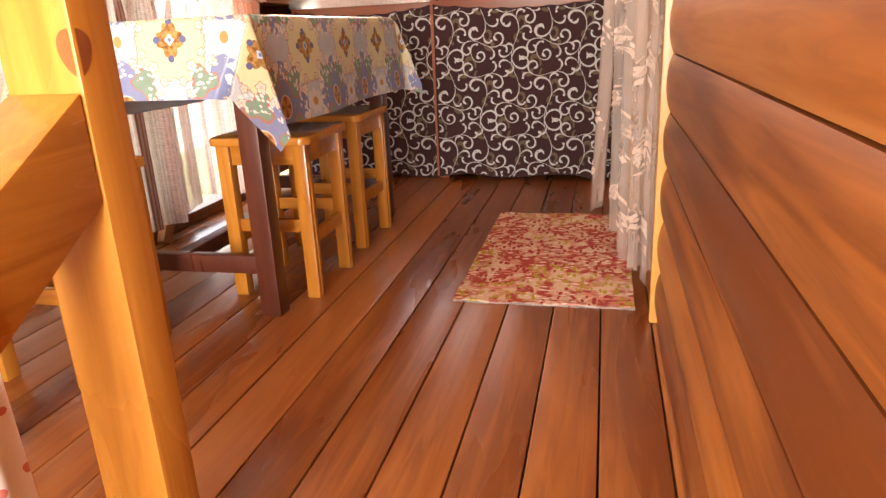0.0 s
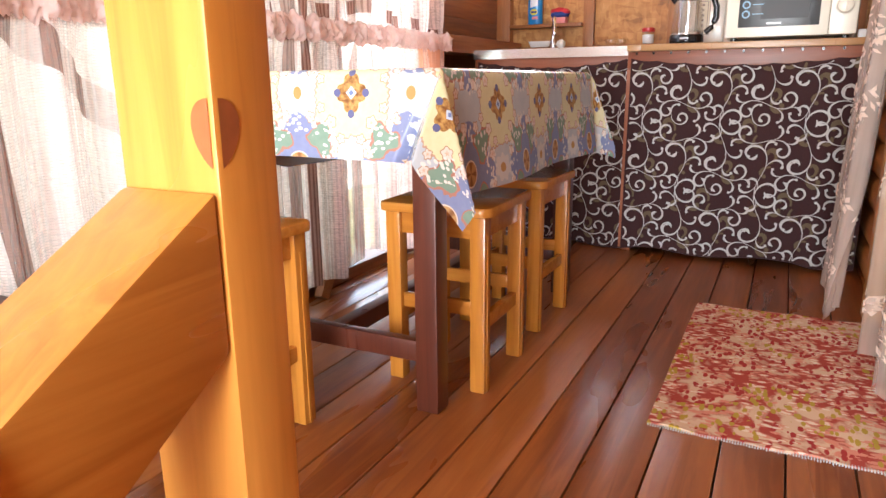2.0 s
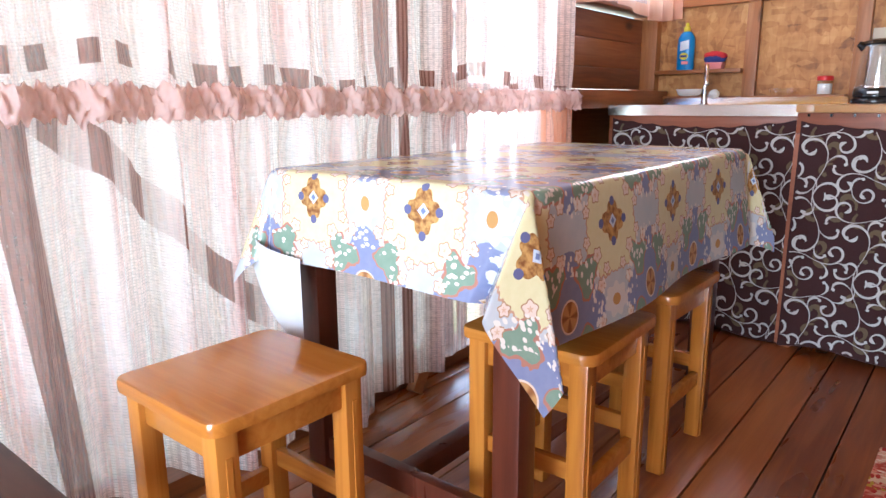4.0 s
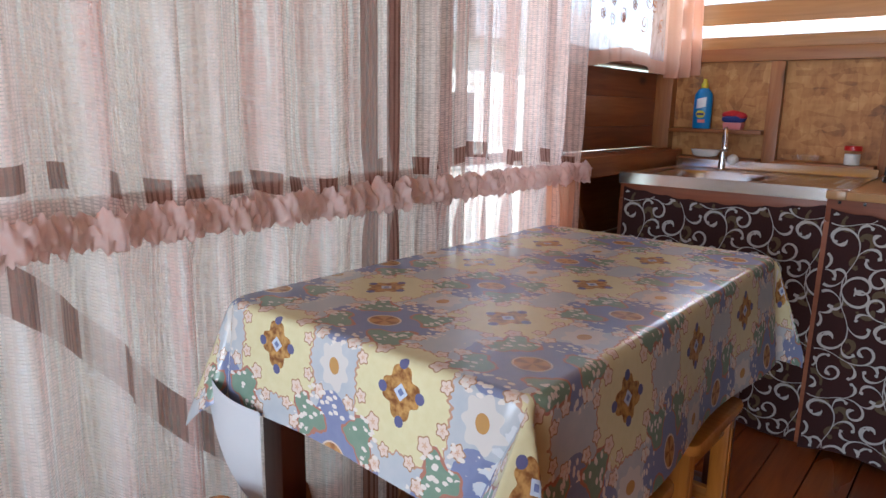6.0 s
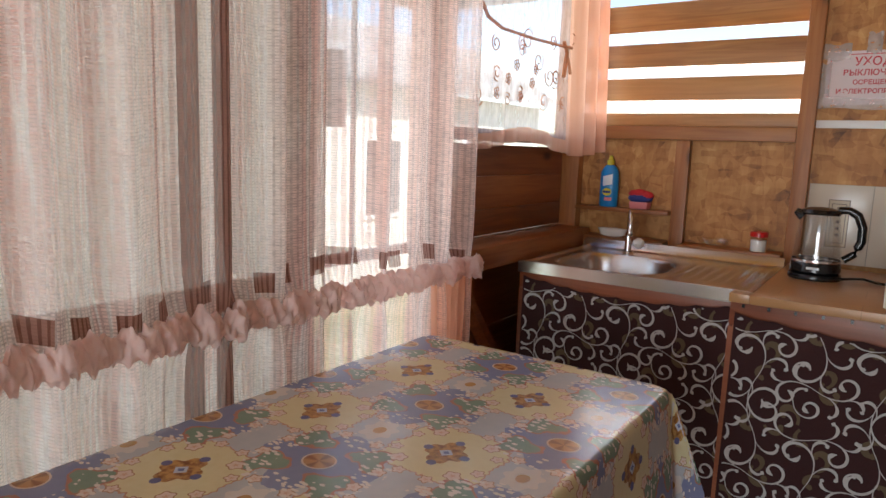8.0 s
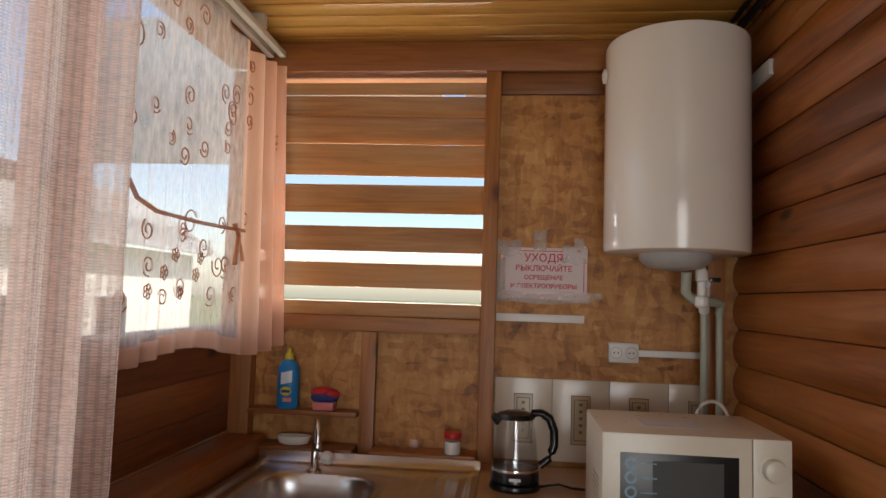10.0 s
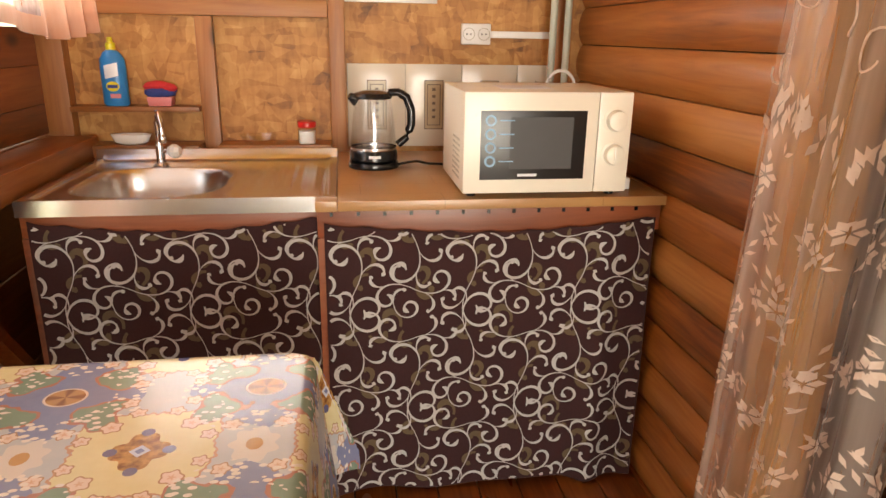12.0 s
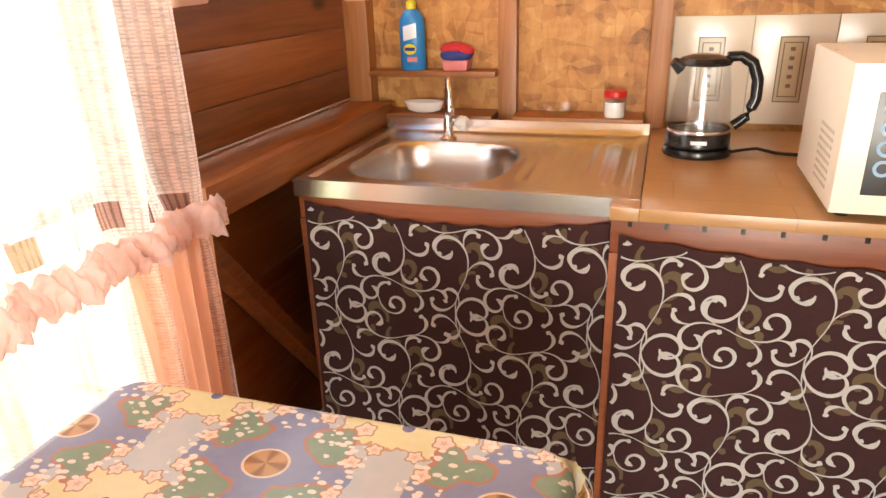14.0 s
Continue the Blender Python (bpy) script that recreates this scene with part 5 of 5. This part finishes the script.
bmesh.ops.transform(bm, matrix=pose(0.0, -0.0262, 0.063, 90, 0, 0) @ Matrix.Diagonal((1, 0.8, 1, 1)), verts=bm.verts)
part("emblem", bm, M_YEL, bo, "yellow round emblem")
part("emblem_bar", bmbox(-0.016, 0.016, -0.0285, -0.0275, 0.058, 0.068), M_NAVY, bo)
part("label_band", bmbox(-0.010, 0.022, -0.0275, -0.0262, 0.026, 0.040), M_PINK, bo)

sp = thing("sponge_basket", "pink plastic basket with red and navy scouring sponge", "sponge holder", at=(-0.845, YB - 0.042, 1.0305))
bm = bmbox(-0.036, 0.036, -0.026, 0.026, 0.0, 0.030, bevel=0.004)
for v in bm.verts:
    f = 1 + v.co.z * 4
    v.co.x *= f
    v.co.y *= f
part("basket", bm, M_PINK, sp)
for nm, mt, c, s in (("sponge", M_NAVY, (0, -0.004, 0.044), (0.052, 0.026, 0.020)), ("sponge", M_REDSP, (-0.010, 0.0, 0.062), (0.042, 0.024, 0.019)), ("sponge", M_REDSP, (0.028, -0.004, 0.058), (0.026, 0.022, 0.016))):
    bm = bmesh.new()
    bmesh.ops.create_icosphere(bm, subdivisions=3, radius=1)
    for v in bm.verts:
        k = 1 + 0.18 * noise.noise(v.co * 2.3 + Vector(c) * 40)
        v.co = Vector((v.co.x * s[0] * k, v.co.y * s[1] * k, v.co.z * s[2] * k)) + Vector(c)
    part(nm, bm, mt, sp)

sd = thing("soap_dish", "white oval soap dish on the ledge", "soap dish", at=(-0.945, YB - 0.072, 0.9085))
bm = bmlathe([(0.030, 0.0), (0.042, 0.006), (0.050, 0.028), (0.052, 0.032), (0.048, 0.031), (0.040, 0.010), (0.002, 0.007)], 32, cap=False)
for v in bm.verts:
    v.co.x *= 1.25
    v.co.y *= 0.62
part("dish", bm, M_CERAMIC, sd)

jr = thing("salt_jar", "small glass jar of salt with a red lid", "jar", at=(-0.372, YB - 0.090, 0.9085))
part("salt", bmlathe([(0.026, 0.002), (0.0275, 0.006), (0.0275, 0.044), (0.0, 0.045)], 24), M_SALT, jr)
part("glass", bmlathe([(0.027, 0.0), (0.030, 0.004), (0.030, 0.052), (0.026, 0.060)], 28, cap=False), M_GLASS, jr)
part("lid", bmlathe([(0.029, 0.0565), (0.031, 0.058), (0.031, 0.073), (0.028, 0.076)], 28), M_RED, jr, "red screw lid")

gd = thing("glass_dish", "shallow clear glass dish on the ledge", "dish", at=(-0.535, YB - 0.075, 0.9085))
bm = bmlathe([(0.040, 0.0), (0.052, 0.010), (0.062, 0.030), (0.060, 0.030), (0.049, 0.012), (0.002, 0.004)], 36, cap=False)
for v in bm.verts:
    v.co.y *= 0.75
    v.co.x *= 1 + 0.02 * math.sin(14 * math.atan2(v.co.y, v.co.x))
part("dish", bm, M_GLASS, gd)

# ---- water heater and pipes ----
ht = thing("water_heater", "white enamelled electric water heater on the wall", "water heater", at=(0.340, 4.075, 1.610))
R = 0.226
part("tank", bmlathe([(R - 0.012, 0.0), (R - 0.003, 0.004), (R, 0.018), (R, 0.672), (R - 0.004, 0.684), (R - 0.03, 0.692), (0.01, 0.696)], 64), M_WHITE, ht)
part("bottom_cap", bmlathe([(0.115, 0.0), (0.112, -0.020), (0.085, -0.044), (0.03, -0.052), (0.005, -0.052)], 40), plain("grey_plastic", (0.45, 0.45, 0.44), 0.4), ht, "grey plastic bottom cover")
for sx in (-1, 1):
    part("wall_bracket", bmbox(sx * 0.17 - 0.02, sx * 0.17 + 0.02, 0.15, 0.2335, 0.56, 0.62, bevel=0.003), M_PVC, ht)
bm = bmlathe([(0.012, 0.0), (0.022, 0.003), (0.024, 0.012), (0.012, 0.016)], 20)
bmesh.ops.transform(bm, matrix=pose(-R + 0.002, -0.02, 0.58, 0, -90, 0), verts=bm.verts)
part("thermometer", bm, M_PVC, ht)
solid("wall_hook", bmbox(XR - 0.024, XR - 0.0095, 3.935, 4.150, 2.155, 2.205, bevel=0.003), M_PVC, "white bracket plate on the log wall", "bracket")

pp = thing("water_pipes", "grey-green plastic water pipes with brass-white fittings", "pipes")
for x, ztop in ((0.465, 1.45), (0.515, 1.43)):
    part("pipe", bmtube([(x, 4.20, 0.8725), (x, 4.20, ztop)], 0.012, 12), M_PIPE, pp)
part("valve", bmlathe([(0.014, 0), (0.022, 0.008), (0.022, 0.035), (0.015, 0.042), (0.015, 0.085), (0.020, 0.09), (0.020, 0.12), (0.012, 0.13), (0.012, 0.168)], 14, (0.430, 4.10, 1.440)), M_CERAMIC, pp)
part("elbow", bmtube([(0.515, 4.20, 1.42), (0.515, 4.19, 1.455), (0.49, 4.17, 1.462), (0.40, 4.11, 1.470), (0.38, 4.10, 1.49), (0.38, 4.09, 1.555)], 0.016, 12), M_PIPE, pp)
part("tee", bmtube([(0.465, 4.20, 1.43), (0.455, 4.16, 1.48), (0.44, 4.10, 1.52)], 0.018, 12), M_CERAMIC, pp)
part("handle", bmbox(0.452, 0.486, 4.085, 4.10, 1.525, 1.540, bevel=0.003), M_BLACK, pp)
bm = bmesh.new()
tube(bm, [(XR - 0.055, Y0 + 0.1, ZC - 0.030), (XR - 0.05, 2.0, ZC - 0.035), (XR - 0.05, 3.4, ZC - 0.030), (XR - 0.06, 4.22, ZC - 0.034)], 0.014, 8)
tube(bm, [(XR - 0.078, Y0 + 0.1, ZC - 0.016), (XR - 0.080, 2.4, ZC - 0.018), (XR - 0.085, 4.22, ZC - 0.016)], 0.009, 8)
solid("ceiling_cable", bm, M_BLACK, "bundled black cable along the ceiling corner", "cable")

# ---- socket, conduit, sign, strip ----
so = thing("wall_socket", "white double wall socket on strand board", "socket")
part("plate", bmbox(0.165, 0.268, YB - 0.026, YB - 0.001, 1.240, 1.310, bevel=0.005), M_PVC, so)
for x in (0.190, 0.243):
    bm = bmlathe([(0.019, 0), (0.021, 0.0), (0.021, 0.002), (0.019, 0.002)], 20, cap=False)
    bmesh.ops.transform(bm, matrix=pose(x, YB - 0.0265, 1.275, 90, 0, 0), verts=bm.verts)
    part("outlet", bm, M_MWGREY, so)
    part("pin_hole", bmbox(x - 0.009, x - 0.005, YB - 0.0275, YB - 0.0262, 1.273, 1.277), M_BLACK, so)
    part("pin_hole", bmbox(x + 0.005, x + 0.009, YB - 0.0275, YB - 0.0262, 1.273, 1.277), M_BLACK, so)
co = thing("cable_conduit", "white plastic cable conduit on the wall", "conduit")
part("run", bmbox(0.2685, 0.498, YB - 0.016, YB - 0.001, 1.263, 1.286, bevel=0.002), M_PVC, co)
part("riser", bmbox(0.480, 0.497, YB - 0.046, YB - 0.031, 1.263, 1.56, bevel=0.002), M_PVC, co)
solid("white_strip", bmbox(-0.235, 0.080, YB - 0.010, YB - 0.001, 1.372, 1.400, bevel=0.002), M_PVC, "white plastic strip on the strand board", "trim strip")
sg = thing("wall_sign", "taped paper sign with red lettering", "sign")
part("paper", bmbox(-0.222, 0.088, YB - 0.004, YB - 0.001, 1.455, 1.640), M_PAPER, sg)
bm = bmesh.new()
for a in ((-0.212, 0.078, 1.466, 1.469), (-0.212, 0.078, 1.627, 1.630), (-0.212, -0.209, 1.469, 1.627), (0.075, 0.078, 1.469, 1.627)):
    box(bm, a[0], a[1], YB - 0.0050, YB - 0.0042, a[2], a[3])
part("border", bm, M_INK, sg, "red border line", smooth=None)


def words(text, x, z, size):
    c = bpy.data.curves.new("lettering", 'FONT')
    c.body, c.size, c.align_x, c.extrude = text, size, 'CENTER', 0.0003
    c.offset = 0.0006
    o = new("lettering", c)
    dg = bpy.context.evaluated_depsgraph_get()
    me = bpy.data.meshes.new_from_object(o.evaluated_get(dg))
    bpy.data.objects.remove(o)
    me.materials.clear()
    me.materials.append(M_INK)
    o = new("lettering", me)
    o.parent = sg
    o.matrix_basis = pose(x, YB - 0.0046, z, 90, 0, 0)
    return o


words("УХОДЯ", -0.067, 1.590, 0.040)
words("ВЫКЛЮЧАЙТЕ", -0.067, 1.556, 0.028)
words("ОСВЕЩЕНИЕ", -0.067, 1.525, 0.022)
words("И ЭЛЕКТРОПРИБОРЫ", -0.067, 1.494, 0.022)
bm = bmesh.new()
r3 = random.Random(9)
for a in ((-0.245, -0.150, 1.610, 1.665), (-0.245, 0.10, 1.440, 1.478), (-0.245, -0.205, 1.48, 1.60), (0.00, 0.085, 1.585, 1.648), (-0.105, -0.060, 1.630, 1.700), (0.04, 0.075, 1.63, 1.675), (0.10, 0.14, 1.455, 1.48)):
    sheet(bm, 10, 4, lambda u, v: (a[0] + (a[1] - a[0]) * u, YB - 0.0075 - 0.0022 * noise.noise((u * 7 + a[0] * 50, v * 4, a[2] * 9)), a[2] + (a[3] - a[2]) * v + 0.004 * math.sin(u * 9)))
part("tape", bm, M_TAPE, sg, "crinkled clear tape")

# ---- splash tiles: part objects with a small printed panel ----
ts = thing("splash_tiles", "row of cream wall tiles with dark printed panels", "tiles", kind="structure")
part("backing", bmbox(-0.232, 0.499, YB - 0.004, YB - 0.0005, 0.885, 1.172), M_MWGREY, ts)
for x0, x1 in ((-0.230, -0.030), (-0.028, 0.170), (0.172, 0.372), (0.374, 0.498)):
    tl = part("tile", bmbox(x0, x1, YB - 0.012, YB - 0.0045, 0.886, 1.172, bevel=0.0015), M_TILE, ts)
    cx = min(x0 + 0.1, (x0 + 0.2 + x0) / 2)
    bm = bmesh.new()
    for k, (a, b) in enumerate(((0.034, 0.086), (0.024, 0.072))):
        za, zb = 1.032 - b, 1.032 + b
        for q in ((cx - a, cx + a, za, za + 0.003), (cx - a, cx + a, zb - 0.003, zb), (cx - a, cx - a + 0.003, za, zb), (cx + a - 0.003, cx + a, za, zb)):
            if q[1] <= x1:
                box(bm, q[0], q[1], YB - 0.0132, YB - 0.0122, q[2], q[3])
    for k in range(5):
        box(bm, cx - 0.006, cx + 0.006, YB - 0.0134, YB - 0.0124, 0.985 + 0.024 * k, 0.995 + 0.024 * k)
    part("printed_panel", bm, M_TILE_LINE, tl, "dark printed ornament", smooth=None)
    part("panel_fill", bmbox(cx - 0.033, min(cx + 0.033, x1 - 0.002), YB - 0.0126, YB - 0.0118, 0.948, 1.116), M_TILE_FILL, tl)

# ---- log courses and floor planks, each a piece ----
lay_logs(east, Y0, DOOR0 - 0.101, -0.985, ZC, depth=0.011)
lay_logs(bpy.data.objects["wall_east_far"], DOOR1 + 0.061, YB - 0.002, 0.0, ZC, 0.1245)
lay_logs(bpy.data.objects["wall_east_head"], DOOR0 - 0.1, DOOR1 + 0.06, DOORH + 0.076, ZC)
PW = 0.1205
bm = bmbox(0.0019, PW - 0.0019, 0, YB - EDGE - 0.002, -0.028, 0.0, bevel=0.0025)
me = done(bm, "plank", M_FLOOR, 30)
x = 0.476 - 14 * PW
while x < XR + 0.19:
    o = new("plank", me)
    o.parent = floor
    o.location = (x, EDGE, noise.noise((x * 9, 0, 0)) * 0.0012 - 0.0012)
    x += PW
